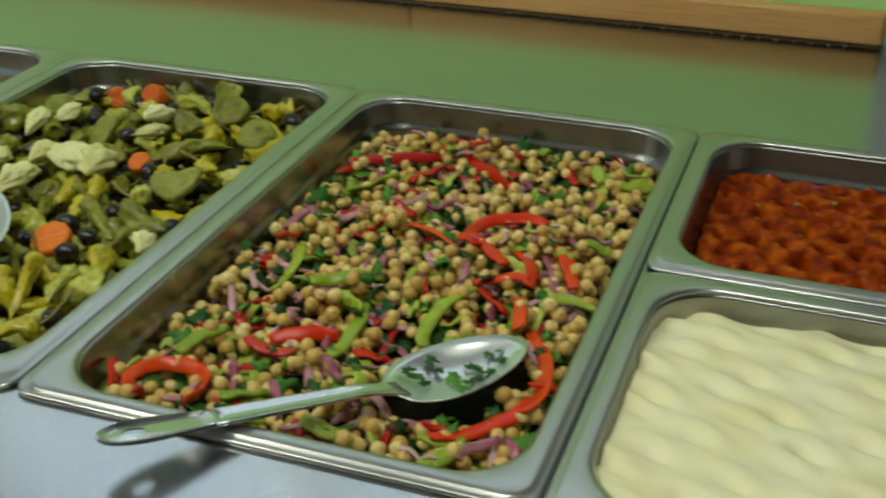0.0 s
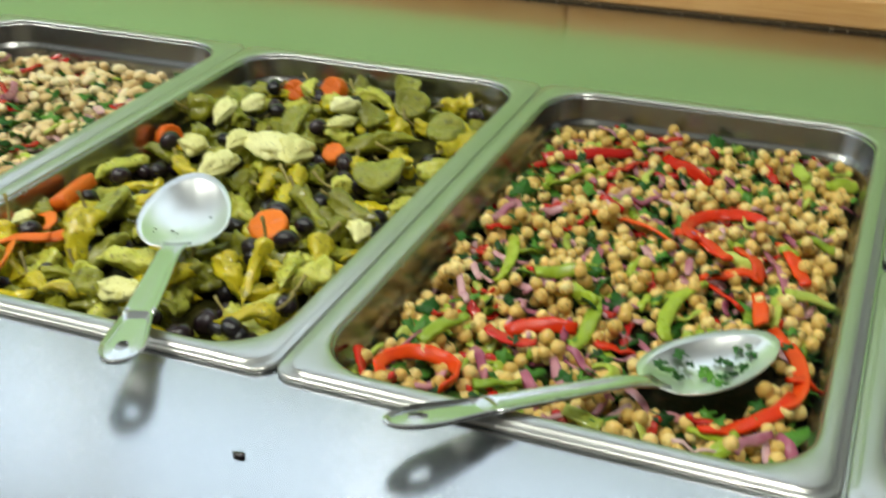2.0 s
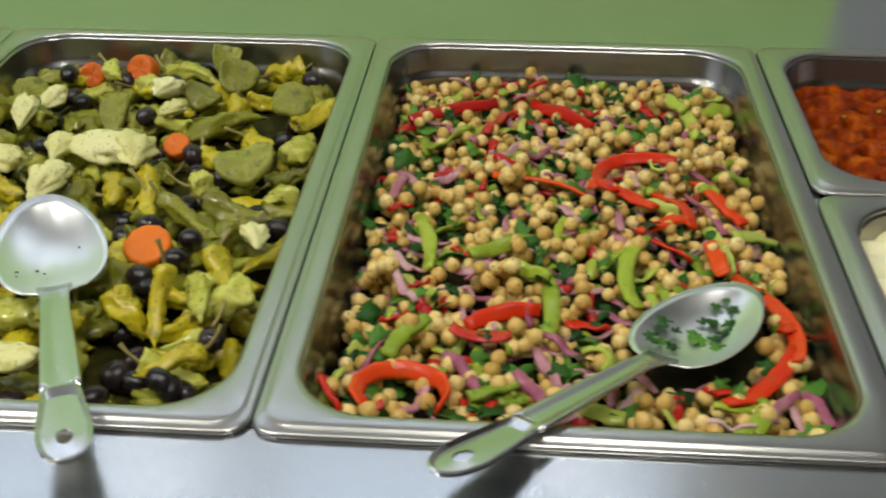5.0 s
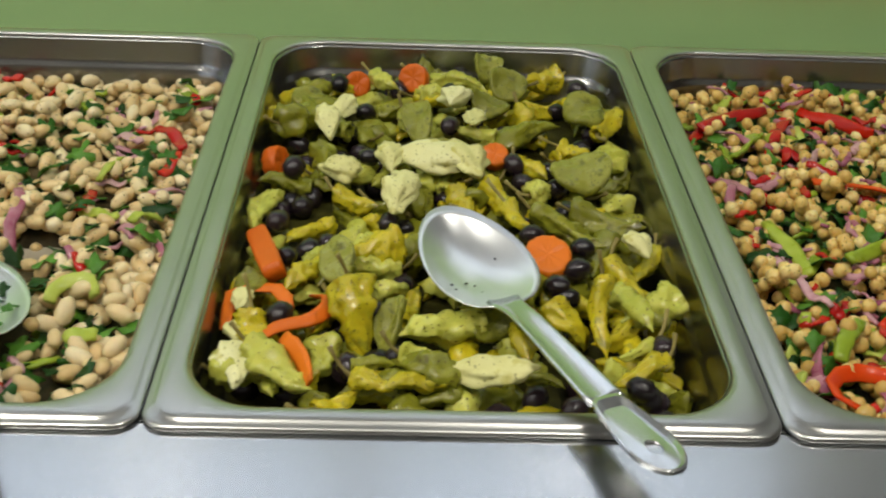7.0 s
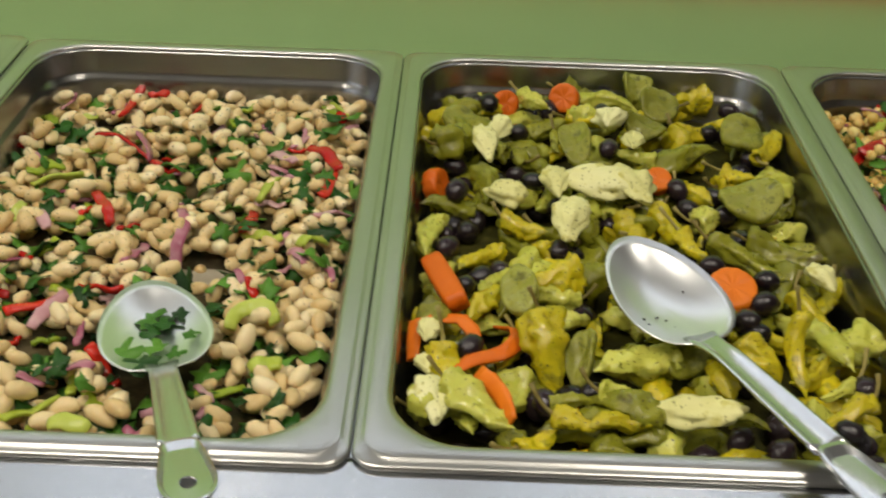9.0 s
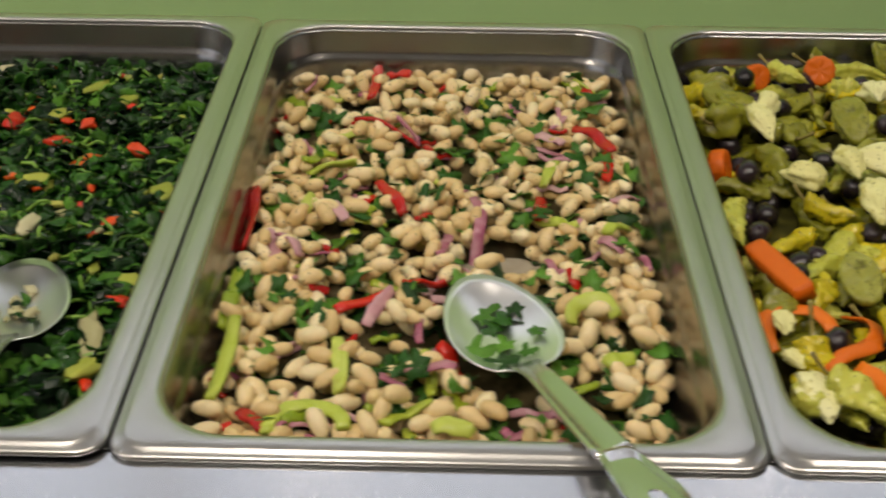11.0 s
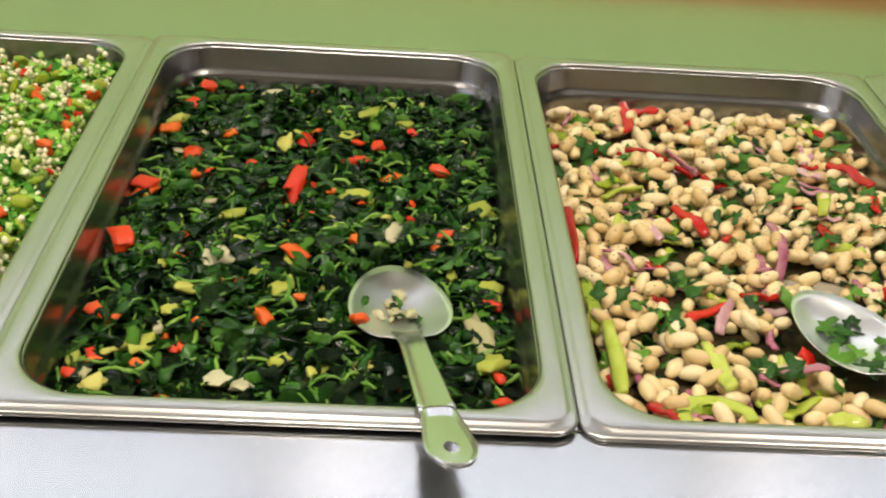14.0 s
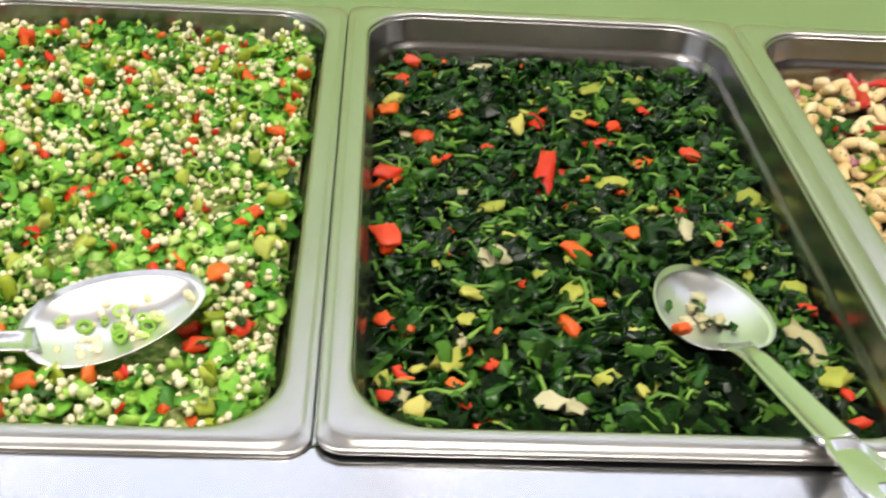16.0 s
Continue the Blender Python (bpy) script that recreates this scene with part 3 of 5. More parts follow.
def strip(heap, parent, name, material, x, y, length, yaw, bend, width, thick, sink=0.0, lift=0.0, tw=None, m=0.026):
    """A cut strip that lies on the heap and follows it softly."""
    pts = [clamp_in(px, py, m) for px, py in arc(x, y, length, yaw, bend)]
    zs = np.array([heap.at(px, py) for px, py in pts])
    pad = np.pad(zs, 2, mode="edge")
    zs = np.array([pad[i:i + 5].mean() for i in range(len(zs))]) * 0.45 + zs.mean() * 0.2 + zs.max() * 0.35
    k = len(pts)
    ends = [0.72 + 0.28 * min(1.0, 2.6 * min(i, k - 1 - i) / (k - 1) + 0.15) for i in range(k)]
    t0 = rng.uniform(-0.5, 0.5) if tw is None else tw
    t1 = t0 + rng.uniform(-1.1, 1.1)
    ripple, phase = rng.uniform(0.0004, 0.0016), rng.uniform(0, 6)
    zs = zs + ripple * np.sin(phase + np.arange(len(zs)) * 1.3)
    stand = max(abs(math.sin(t0)), 0.25) * width * 0.5
    path = [(px, py, min(z, heap.bed[min(int(px / RES), NX - 1), min(int(py / RES), NY - 1)] + 0.026) + thick * 0.5 + stand * 0.6 - sink + lift) for (px, py), z in zip(pts, zs)]
    path = [(px, py, z if heap.clear(px, py, z) else min(z, heap.at(px, py) + 0.001)) for px, py, z in path]
    v, f = tube(path, [width * 0.5 * e for e in ends], [thick * 0.5 * rng.uniform(0.8, 1.2) for _ in range(k)], 10, lambda s: t0 + (t1 - t0) * s, 0.26, int(rng.integers(99)), square=0.7)
    me = mesh_of(name, v, f, material)
    ob = new(name, me)
    ob.parent = parent
    for (px, py), p in zip(pts, path):
        i, j = int(px / RES), int(py / RES)
        w = max(int(width * 0.4 / RES), 1)
        sub = heap.h[max(i - w, 0):i + w + 1, max(j - w, 0):j + w + 1]
        np.maximum(sub, p[2], out=sub)
    return ob


def joined(name, parent, material, shapes, placed, label=""):
    """Many small pieces as one mesh: placed holds (shape index, matrix)."""
    verts, faces, base = [], [], 0
    for k, m in placed:
        v, f = shapes[k]
        mm = np.array(m)
        verts.append(v @ mm[:3, :3].T + mm[:3, 3])
        faces.extend([tuple(i + base for i in face) for face in f])
        base += len(v)
    ob = new(name, mesh_of(name, np.concatenate(verts), faces, material))
    ob.parent = parent
    ob["kind"] = "stuff"
    if label:
        ob["label"] = label
    return ob


def pieces(name, parent, material, shapes, placed, limit=300, rest=""):
    """The nearest pieces as parts on shared meshes; those past the limit joined."""
    meshes = [mesh_of(name, v, f, material) for v, f in shapes]
    order = sorted(placed, key=lambda q: q[1].translation.y)
    for k, m in order[:limit]:
        shared(name, meshes[k], parent, m)
    if order[limit:]:
        joined(rest or name + "_heap", parent, material, shapes, order[limit:])


def spun(x, y, z, a, b, c):
    r = rng.uniform(0, 360, 3)
    return pose(x, y, z, *r) @ Matrix.Diagonal((a, b, c, 1))


def scatter(heap, count, size, shapes, placed, turn="any", q=0.86, tries=5, m=0.0265, flat=1.0, where=None):
    """Drops pieces of about that size (a, b, c) into the heap's hollows."""
    for _ in range(count):
        s = size[3] if len(size) > 3 else 0.12
        k = 1 + rng.uniform(-s, s)
        a, b, c = (v * k for v in size[:3])
        free = heap.spot(m + min(a, b) * 0.7, tries)
        if not free:
            continue
        x, y, _z = free
        if where and not where(x, y):
            continue
        if _z > heap.bed[int(x / RES), int(y / RES)] + 0.017:
            continue
        yaw = rng.uniform(0, 2 * math.pi)
        z = heap.settle(x, y, a, b, c, yaw, q)
        i = int(rng.integers(len(shapes)))
        if turn == "any":
            placed.append((i, spun(x, y, z, a, b, c)))
        else:
            placed.append((i, pose(x, y, z, rng.uniform(-turn, turn), rng.uniform(-turn, turn), math.degrees(yaw)) @ Matrix.Diagonal((a, a if flat else b, a if flat else c, 1))))


def leaf_shape(seed):
    """A small lobed herb leaf, curled, with some thickness."""
    r = random.Random(seed)
    verts, faces = [(0, 0, 0.10)], []
    n = 15
    for i in range(n):
        a = -2.5 + 5.0 * i / (n - 1)
        lobe = 0.78 + 0.38 * math.cos(3 * a) ** 2 - 0.14 * (i % 2)
        verts.append((lobe * math.cos(a) * 1.0, lobe * math.sin(a) * 0.8, 0.22 * math.sin(2.2 * a + seed) + r.uniform(-0.08, 0.08)))
    top = len(verts)
    verts += [(x, y, z - 0.06) for x, y, z in verts]
    for i in range(1, n):
        faces.append((0, i, i + 1))
        faces.append((top, top + i + 1, top + i))
        faces.append((i, top + i, top + i + 1, i + 1))
    faces.append((0, top, top + 1, 1))
    faces.append((0, n, top + n, top))
    return np.array(verts), faces


LEAVES = [leaf_shape(s) for s in range(5)]


def leaves(heap, parent, count, size, spots=(), name="parsley_leaf", limit=300):
    placed = []
    for i in range(count + len(spots)):
        s = size * rng.uniform(0.6, 1.25)
        if i < len(spots):
            x, y = clamp_in(*spots[i], 0.028)
        else:
            free = heap.spot(0.028, 2)
            if not free:
                continue
            x, y, _z = free
        z = heap.at(x, y) + 0.0020
        placed.append((int(rng.integers(5)), pose(x, y, z, rng.uniform(-40, 40), rng.uniform(-40, 40), rng.uniform(0, 360)) @ Matrix.Diagonal((s, s, s, 1))))
    pieces(name, parent, PARSLEY, LEAVES, placed, limit, "chopped_parsley")


# ---- serving spoons ----
def smoothstep(a, b, v):
    v = min(max((v - a) / (b - a), 0.0), 1.0)
    return v * v * (3 - 2 * v)


def serving_spoon(neck, end, slope, dip, label, handle=0.165, roll=0.0):
    """neck and end: where the bowl meets the handle and the handle's tip, on plan; slope: rise of the handle; dip: tilt of the bowl."""
    d = Vector((neck[0] - end[0], neck[1] - end[1]))
    yaw = math.degrees(math.atan2(d.y, d.x))
    spoon = empty("serving_spoon", (0, 0, 0), label, "spoon", "serving spoons")
    spoon.matrix_basis = pose(neck[0], neck[1], neck[2], roll, 0, yaw)
    # bowl: an egg-shaped dish
    A, B, deep, t = 0.0510, 0.0335, 0.013, 0.0011
    bm = bmesh.new()
    rings, n = 9, 40
    skins = []
    for k in range(2):
        rows = [[bm.verts.new((A, 0, -deep - k * t))]]
        for i in range(1, rings + 1):
            s = i / rings
            row = []
            for j in range(n):
                a = 2 * math.pi * j / n
                egg = 1 + 0.19 * math.cos(a)
                x, y = A + A * s * math.cos(a), B * s * math.sin(a) * egg ** -1.0
                z = -deep * (1 - s ** 2.3) - k * t * (0.9 if i < rings else 0.75)
                if math.cos(a) < -0.9:
                    z += 0.0012 * s
                row.append(bm.verts.new((x, y, z)))
            rows.append(row)
        skins.append(rows)
    for k, rows in enumerate(skins):
        for j in range(n):
            f = (rows[0][0], rows[1][j], rows[1][(j + 1) % n])
            bm.faces.new(f if k == 0 else f[::-1])
            for i in range(1, rings):
                f = (rows[i][j], rows[i + 1][j], rows[i + 1][(j + 1) % n], rows[i][(j + 1) % n])
                bm.faces.new(f if k == 0 else f[::-1])
    for j in range(n):
        bm.faces.new((skins[0][-1][j], skins[1][-1][j], skins[1][-1][(j + 1) % n], skins[0][-1][(j + 1) % n]))
    bmesh.ops.transform(bm, matrix=pose(-0.004, 0, 0.001, 0, dip, 0), verts=bm.verts)
    part("bowl", bm, STEEL_BOWL, spoon, "shiny steel bowl, lightened for the light it catches")
    # handle: a pressed channel that widens, then a flat end with a hole
    L1 = handle * 0.66
    bm = bmesh.new()
    secs = []
    for i in range(15):
        s = i / 14
        x = 0.006 - s * (L1 + 0.006)
        w = 0.0080 + 0.0022 * smoothstep(0.1, 1, s) + 0.0022 * (1 - smoothstep(0.0, 0.14, s))
        ch = 0.0019 * smoothstep(0.05, 0.3, s)
        z = 0.0012 - math.tan(radians(slope)) * x + 0.004 * smoothstep(0, 0.25, s) - 0.004 * 0
        ring = [bm.verts.new((x, u * w, z + v)) for u, v in ((-1, -0.0012), (-1, 0.0006), (-0.82, 0.0010), (-0.6, 0.0004 - ch * 0.5), (0, -ch), (0.6, 0.0004 - ch * 0.5), (0.82, 0.0010), (1, 0.0006), (1, -0.0012), (0, -ch - 0.0014))]
        secs.append(ring)
    for a, b in zip(secs, secs[1:]):
        for k in range(10):
            bm.faces.new((a[k], b[k], b[(k + 1) % 10], a[(k + 1) % 10]))
    bm.faces.new(secs[0])
    bm.faces.new(secs[-1][::-1])
    bmesh.ops.recalc_face_normals(bm, faces=bm.faces)
    part("handle", bm, STEEL_SPOON, spoon, "long channelled steel handle")
    L2 = handle - L1
    n = 40
    outer, inner, hx = [], [], -handle + 0.016
    for j in range(n):
        a = 2 * math.pi * j / n
        c, s = math.cos(a), math.sin(a)
        e = 0.42 if c > 0 else 0.85
        u = math.copysign(abs(c) ** e, c)
        v = math.copysign(abs(s) ** e, s)
        x = -handle + L2 / 2 + u * (L2 / 2 + 0.004)
        wide = 0.0104 + 0.0038 * smoothstep(-handle + L2, -handle + 0.008, x)
        outer.append((x, v * wide))
        inner.append((hx + 0.0062 * c, 0.0040 * s))
    bm = bmesh.new()

    def zt(x):
        return 0.0052 - math.tan(radians(slope)) * x
    loops = []
    for pts, dz in ((inner, -0.0006), (inner, 0.0006), (None, -0.0006), (None, 0.0016), (outer, 0.0010), (outer, -0.0012)):
        if pts is None:
            f = 0.80 if dz < 0.0005 else 0.93
            pts = [(hx + 0.0 + (ox - hx) * f, oy * f) for ox, oy in outer]
        loops.append([bm.verts.new((x, y, zt(x) + dz)) for x, y in pts])
    loops.append(loops[0])
    for a, b in zip(loops, loops[1:]):
        for k in range(n):
            bm.faces.new((a[k], a[(k + 1) % n], b[(k + 1) % n], b[k]))
    bmesh.ops.recalc_face_normals(bm, faces=bm.faces)
    part("handle_end", bm, STEEL_SPOON, spoon, "flat rounded steel end with a hanging hole", smooth=False)
    return spoon


def bowl_ellipse(heap, neck, end, top):
    yaw = math.atan2(neck[1] - end[1], neck[0] - end[0])
    heap.keep.append((neck[0] - heap.ox + 0.048 * math.cos(yaw), neck[1] + 0.048 * math.sin(yaw), 0.053, 0.036, yaw, top))


SPOONS = {  # neck, a place below the handle's tip, slope of the handle, dip of the bowl
    "chickpea": ((0.212, 0.097, RIM - 0.018), (0.096, -0.052), 9.5, -2, "stainless steel serving spoon with herb bits lying in the chickpea salad"),
    "pickle": ((-0.138, 0.111, RIM + 0.002), (-0.075, -0.041), 4.0, -8, "stainless steel serving spoon lying on the mixed pickles"),
    "bean": ((-0.447, 0.101, RIM - 0.024), (-0.396, -0.050), 16, 1, "stainless steel serving spoon with parsley in it, in the bean salad"),
    "spinach": ((-0.754, 0.115, RIM - 0.023), (-0.733, -0.041), 14, 5, "stainless steel serving spoon with scraps in it, in the spinach"),
    "couscous": ((-1.146, 0.090, RIM - 0.013), (-1.300, 0.018), 6, -7, "stainless steel serving spoon lying in the herbed couscous"),
}
for key, (neck, end, slope, dip, label) in SPOONS.items():
    serving_spoon(neck, end, slope, dip, label, {"chickpea": 0.178}.get(key, 0.172), {"couscous": 4, "chickpea": -7}.get(key, 0))


def scraps(key, material, count, size, name, spread=0.6):
    """Bits of food lying in the bowl of a spoon."""
    neck, end = SPOONS[key][0], SPOONS[key][1]
    yaw = math.atan2(neck[1] - end[1], neck[0] - end[0])
    out = []
    for _ in range(count):
        u, v = rng.normal(0.048, 0.017 * spread), rng.normal(0, 0.013 * spread)
        s2 = ((u - 0.047) / 0.0510) ** 2 + (v / 0.0335) ** 2
        if s2 > 0.7:
            continue
        z = -0.013 * (1 - s2 ** 1.15) - math.sin(radians(SPOONS[key][3])) * u + 0.003
        x, y = neck[0] + u * math.cos(yaw) - v * math.sin(yaw), neck[1] + u * math.sin(yaw) + v * math.cos(yaw)
        out.append((x - ORIGIN[key], y, neck[2] - RIM + z, size * rng.uniform(0.6, 1.3)))
    return out


def salad(name, key, label, category="salad"):
    return empty(name, (ORIGIN[key], 0, RIM), label, category, "salads in the counter")


def as_heaps(heap):
    """Keeps the food out of the spoon's bowl, and hollows the heap where it lies."""
    neck, end, _s, dip = SPOONS[heap.key][:4]
    top = neck[2] - RIM - 0.025 - 0.05 * math.sin(radians(max(dip, 0)))
    bowl_ellipse(heap, neck, end, top)
    kx, ky, a, b, yaw, top = heap.keep[-1]
    co, si = math.cos(yaw), math.sin(yaw)
    m = (((GX - kx) * co + (GY - ky) * si) / a) ** 2 + (((GY - ky) * co - (GX - kx) * si) / b) ** 2
    heap.h = np.where(m < 1.0, np.minimum(heap.h, top - 0.002), heap.h)
    heap.bed = heap.h.copy()


# ---- chickpea salad ----
CHICKPEAS = [blob(2, chickpea_shape(s)) for s in range(5)]
thing = salad("chickpea_salad", "chickpea", "chickpea salad with red and green pepper, onion and parsley")
heap = Heap("chickpea", -0.041, 0.0050, 0.055, seed=1, dips=((0.245, 0.055, 0.05, 0.03, 0.006),))
as_heaps(heap)
# dark sheet that paints the shade in the gaps between pieces
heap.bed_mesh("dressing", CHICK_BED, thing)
peas = []
scatter(heap, 980, (0.0053, 0.0051, 0.0050, 0.14), CHICKPEAS, peas)
RED_STRIPS = [(0.147, 0.314, 0.065, -20, 0.25), (0.221, 0.318, 0.049, 41, 0.7), (0.239, 0.287, 0.044, -65, 0.3), (0.231, 0.260, 0.034, 26, 0.3), (0.229, 0.237, 0.035, -39, 0.2), (0.270, 0.295, 0.059, -67, 0.1), (0.124, 0.149, 0.040, 21, 0.25), (0.111, 0.125, 0.030, -4, -0.2), (0.175, 0.147, 0.022, -10, 0.1), (0.281, 0.154, 0.082, -77, 0.35), (0.270, 0.094, 0.062, 51, -0.25), (0.298, 0.143, 0.019, 32, 0.1), (0.072, 0.046, 0.039, 6, 0.9), (0.030, 0.061, 0.024, -60, 0.1), (0.075, 0.439, 0.071, 37, 0.1), (0.112, 0.424, 0.034, 60, 0.2), (0.163, 0.443, 0.057, -44, 0.1), (0.259, 0.208, 0.025, -76, 0.1), (0.203, 0.298, 0.045, -32, 0.3)]
GREEN_STRIPS = [(0.067, 0.238, 0.073, -81, 0.2), (0.121, 0.220, 0.047, 27, 0.2), (0.137, 0.196, 0.036, -36, 0.2), (0.150, 0.164, 0.066, -88, 0.2), (0.212, 0.200, 0.080, -97, -0.5), (0.266, 0.241, 0.064, -82, 0.1), (0.290, 0.244, 0.038, 30, 0.2), (0.284, 0.324, 0.028, 18, 0.2), (0.076, 0.390, 0.047, 48, 0.2), (0.121, 0.069, 0.030, 21, 0.1), (0.176, 0.101, 0.027, -66, 0.7), (0.069, 0.110, 0.038, 57, 0.2), (0.264, 0.439, 0.068, -84, 0.1), (0.193, 0.493, 0.026, 61, 0.1), (0.291, 0.462, 0.028, 23, 0.1), (0.029, 0.070, 0.034, 71, 0.3), (0.180, 0.054, 0.024, -5, 0.1), (0.253, 0.466, 0.041, -64, 0.1)]
ONIONS = [(0.051, 0.094, 0.052, 77, 0.35), (0.101, 0.088, 0.043, -59, 0.2), (0.128, 0.361, 0.049, 76, 0.5), (0.261, 0.283, 0.057, -68, 0.2), (0.174, 0.403, 0.038, 48, 0.3), (0.024, 0.207, 0.036, 82, 0.2), (0.247, 0.047, 0.026, -9, 0.2), (0.297, 0.071, 0.023, -50, 0.2), (0.045, 0.320, 0.046, -57, 0.3), (0.043, 0.302, 0.034, 75, 0.2), (0.281, 0.255, 0.043, -82, 0.2), (0.150, 0.100, 0.034, -64, 0.1), (0.141, 0.072, 0.034, -58, 0.2), (0.166, 0.281, 0.030, -63, 0.2)]


def random_strips(heap, parent, name, material, count, lo, hi, width, thick, bend=0.5, sink=0.0):
    for _ in range(count):
        free = heap.spot(0.034, 3)
        if free:
            strip(heap, parent, name, material, free[0], free[1], rng.uniform(lo, hi), rng.uniform(0, 360), rng.uniform(0.05, bend), width * rng.uniform(0.75, 1.2), thick, sink)


random_strips(heap, thing, "onion_strip", ONION, 120, 0.018, 0.036, 0.0050, 0.0022)
random_strips(heap, thing, "green_pepper_strip", GREEN_PEPPER, 40, 0.015, 0.035, 0.0075, 0.003)
random_strips(heap, thing, "red_pepper_strip", DARK_RED, 45, 0.012, 0.030, 0.007, 0.003)
leaves(heap, thing, 300, 0.0115)
scatter(heap, 330, (0.0053, 0.0051, 0.0050, 0.14), CHICKPEAS, peas, tries=2, q=0.8)
random_strips(heap, thing, "onion_strip", ONION, 60, 0.014, 0.034, 0.0055, 0.0020, sink=-0.0008)
random_strips(heap, thing, "green_pepper_strip", GREEN_PEPPER, 34, 0.012, 0.030, 0.0085, 0.0026, sink=-0.0008)
random_strips(heap, thing, "red_pepper_strip", DARK_RED, 24, 0.010, 0.024, 0.0075, 0.0026, sink=-0.0008)
for v in ONIONS:
    strip(heap, thing, "onion_strip", ONION, *v, 0.0076, 0.0024, -0.0004)
for v in GREEN_STRIPS:
    strip(heap, thing, "green_pepper_strip", GREEN_PEPPER, *v, 0.0112, 0.0040, -0.0006, tw=rng.uniform(-0.6, 0.6))
for i, v in enumerate(RED_STRIPS):
    strip(heap, thing, "red_pepper_strip", DARK_RED if i in (7, 13, 14, 15) else RED_PEPPER, v[0], v[1], v[2] * 1.2, v[3], v[4] * 1.3, 0.0112, 0.0030, -0.0016, tw=rng.uniform(-0.6, 0.6))
leaves(heap, thing, 150, 0.0085)
pieces("chickpea", thing, CHICKPEA, CHICKPEAS, peas, 300, "chickpea_mass")

# ---- white bean salad ----
BEANS = [blob(2, bean_shape(s)) for s in range(6)]
thing = salad("white_bean_salad", "bean", "white bean salad with peppers, red onion and parsley")
heap = Heap("bean", -0.049, 0.0048, 0.06, seed=2, dips=((0.206, 0.243, 0.044, 0.022, 0.026), (0.292, 0.075, 0.022, 0.035, 0.022)), edge=0.014)
as_heaps(heap)
heap.keep.append((0.206, 0.243, 0.036, 0.017, 0.0, -0.07))
# under-sheet coloured as the shade seen between the beans
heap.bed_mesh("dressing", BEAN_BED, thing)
beans = []
scatter(heap, 700, (0.0090, 0.0051, 0.0048, 0.18), BEANS, beans, turn=40, q=0.82)
RED_STRIPS = [(0.115, 0.395, 0.062, -34, 0.35), (0.156, 0.364, 0.022, -5, 0.1), (0.100, 0.482, 0.057, -93, 0.1), (0.120, 0.496, 0.025, -40, 0.1), (0.026, 0.416, 0.015, -9, 0.1), (0.027, 0.272, 0.070, -89, 0.1), (0.113, 0.179, 0.038, 32, 0.1), (0.152, 0.194, 0.028, 15, 0.1), (0.124, 0.301, 0.041, -62, 0.15), (0.275, 0.384, 0.046, -54, 0.35), (0.282, 0.346, 0.041, -97, 0.1), (0.230, 0.294, 0.033, -95, 0.1), (0.061, 0.061, 0.023, -47, 0.1), (0.171, 0.123, 0.022, -36, 0.1)]
GREEN_STRIPS = [(0.092, 0.051, 0.041, 7, 0.9), (0.104, 0.110, 0.051, -84, 0.1), (0.037, 0.111, 0.076, -91, 0.08), (0.030, 0.176, 0.060, -90, 0.1), (0.256, 0.154, 0.027, 9, 0.9), (0.078, 0.344, 0.039, 29, 0.2), (0.147, 0.069, 0.033, 38, 0.4), (0.128, 0.150, 0.017, 10, 0.2), (0.281, 0.257, 0.023, 45, 0.3), (0.239, 0.339, 0.041, -105, 0.1), (0.269, 0.121, 0.019, 18, 0.2), (0.035, 0.461, 0.035, -66, 0.2), (0.171, 0.056, 0.022, -5, 0.3)]
ONIONS = [(0.085, 0.277, 0.030, -49, 0.2), (0.180, 0.266, 0.054, -96, 0.5), (0.158, 0.105, 0.029, -10, 0.3), (0.136, 0.100, 0.015, -8, 0.1), (0.047, 0.238, 0.036, -77, 0.2), (0.059, 0.235, 0.033, -57, 0.3), (0.293, 0.296, 0.035, 46, 0.4), (0.130, 0.392, 0.051, -64, 0.35), (0.124, 0.173, 0.034, 64, 0.2), (0.164, 0.235, 0.036, 82, 0.2), (0.233, 0.068, 0.023, -61, 0.2), (0.240, 0.392, 0.031, -38, 0.2), (0.274, 0.231, 0.025, -58, 0.3)]
HERBS = [(0.132, 0.120), (0.129, 0.129), (0.136, 0.112), (0.086, 0.326), (0.203, 0.344), (0.213, 0.358), (0.129, 0.216), (0.040, 0.291), (0.057, 0.197), (0.055, 0.113), (0.173, 0.087), (0.116, 0.223), (0.157, 0.300), (0.267, 0.190), (0.037, 0.329), (0.238, 0.382), (0.174, 0.380), (0.301, 0.348), (0.094, 0.251), (0.152, 0.107)]
random_strips(heap, thing, "onion_strip", ONION, 70, 0.016, 0.034, 0.0055, 0.002)
random_strips(heap, thing, "green_pepper_strip", GREEN_PEPPER, 34, 0.012, 0.030, 0.008, 0.003)
random_strips(heap, thing, "red_pepper_strip", DARK_RED, 24, 0.010, 0.024, 0.006, 0.003)
leaves(heap, thing, 260, 0.0120)
scatter(heap, 290, (0.0090, 0.0051, 0.0048, 0.18), BEANS, beans, turn=40, q=0.78, tries=2)
for v in GREEN_STRIPS:
    strip(heap, thing, "green_pepper_strip", GREEN_PEPPER, *v, 0.0105, 0.0038, -0.0008, tw=rng.uniform(-0.6, 0.6))
for v in RED_STRIPS:
    strip(heap, thing, "red_pepper_strip", DARK_RED, *v, 0.0098, 0.0036, -0.0022, tw=rng.uniform(-0.4, 0.4))
for v in ONIONS:
    strip(heap, thing, "onion_strip", ONION, *v, 0.0092, 0.0026, -0.0014)
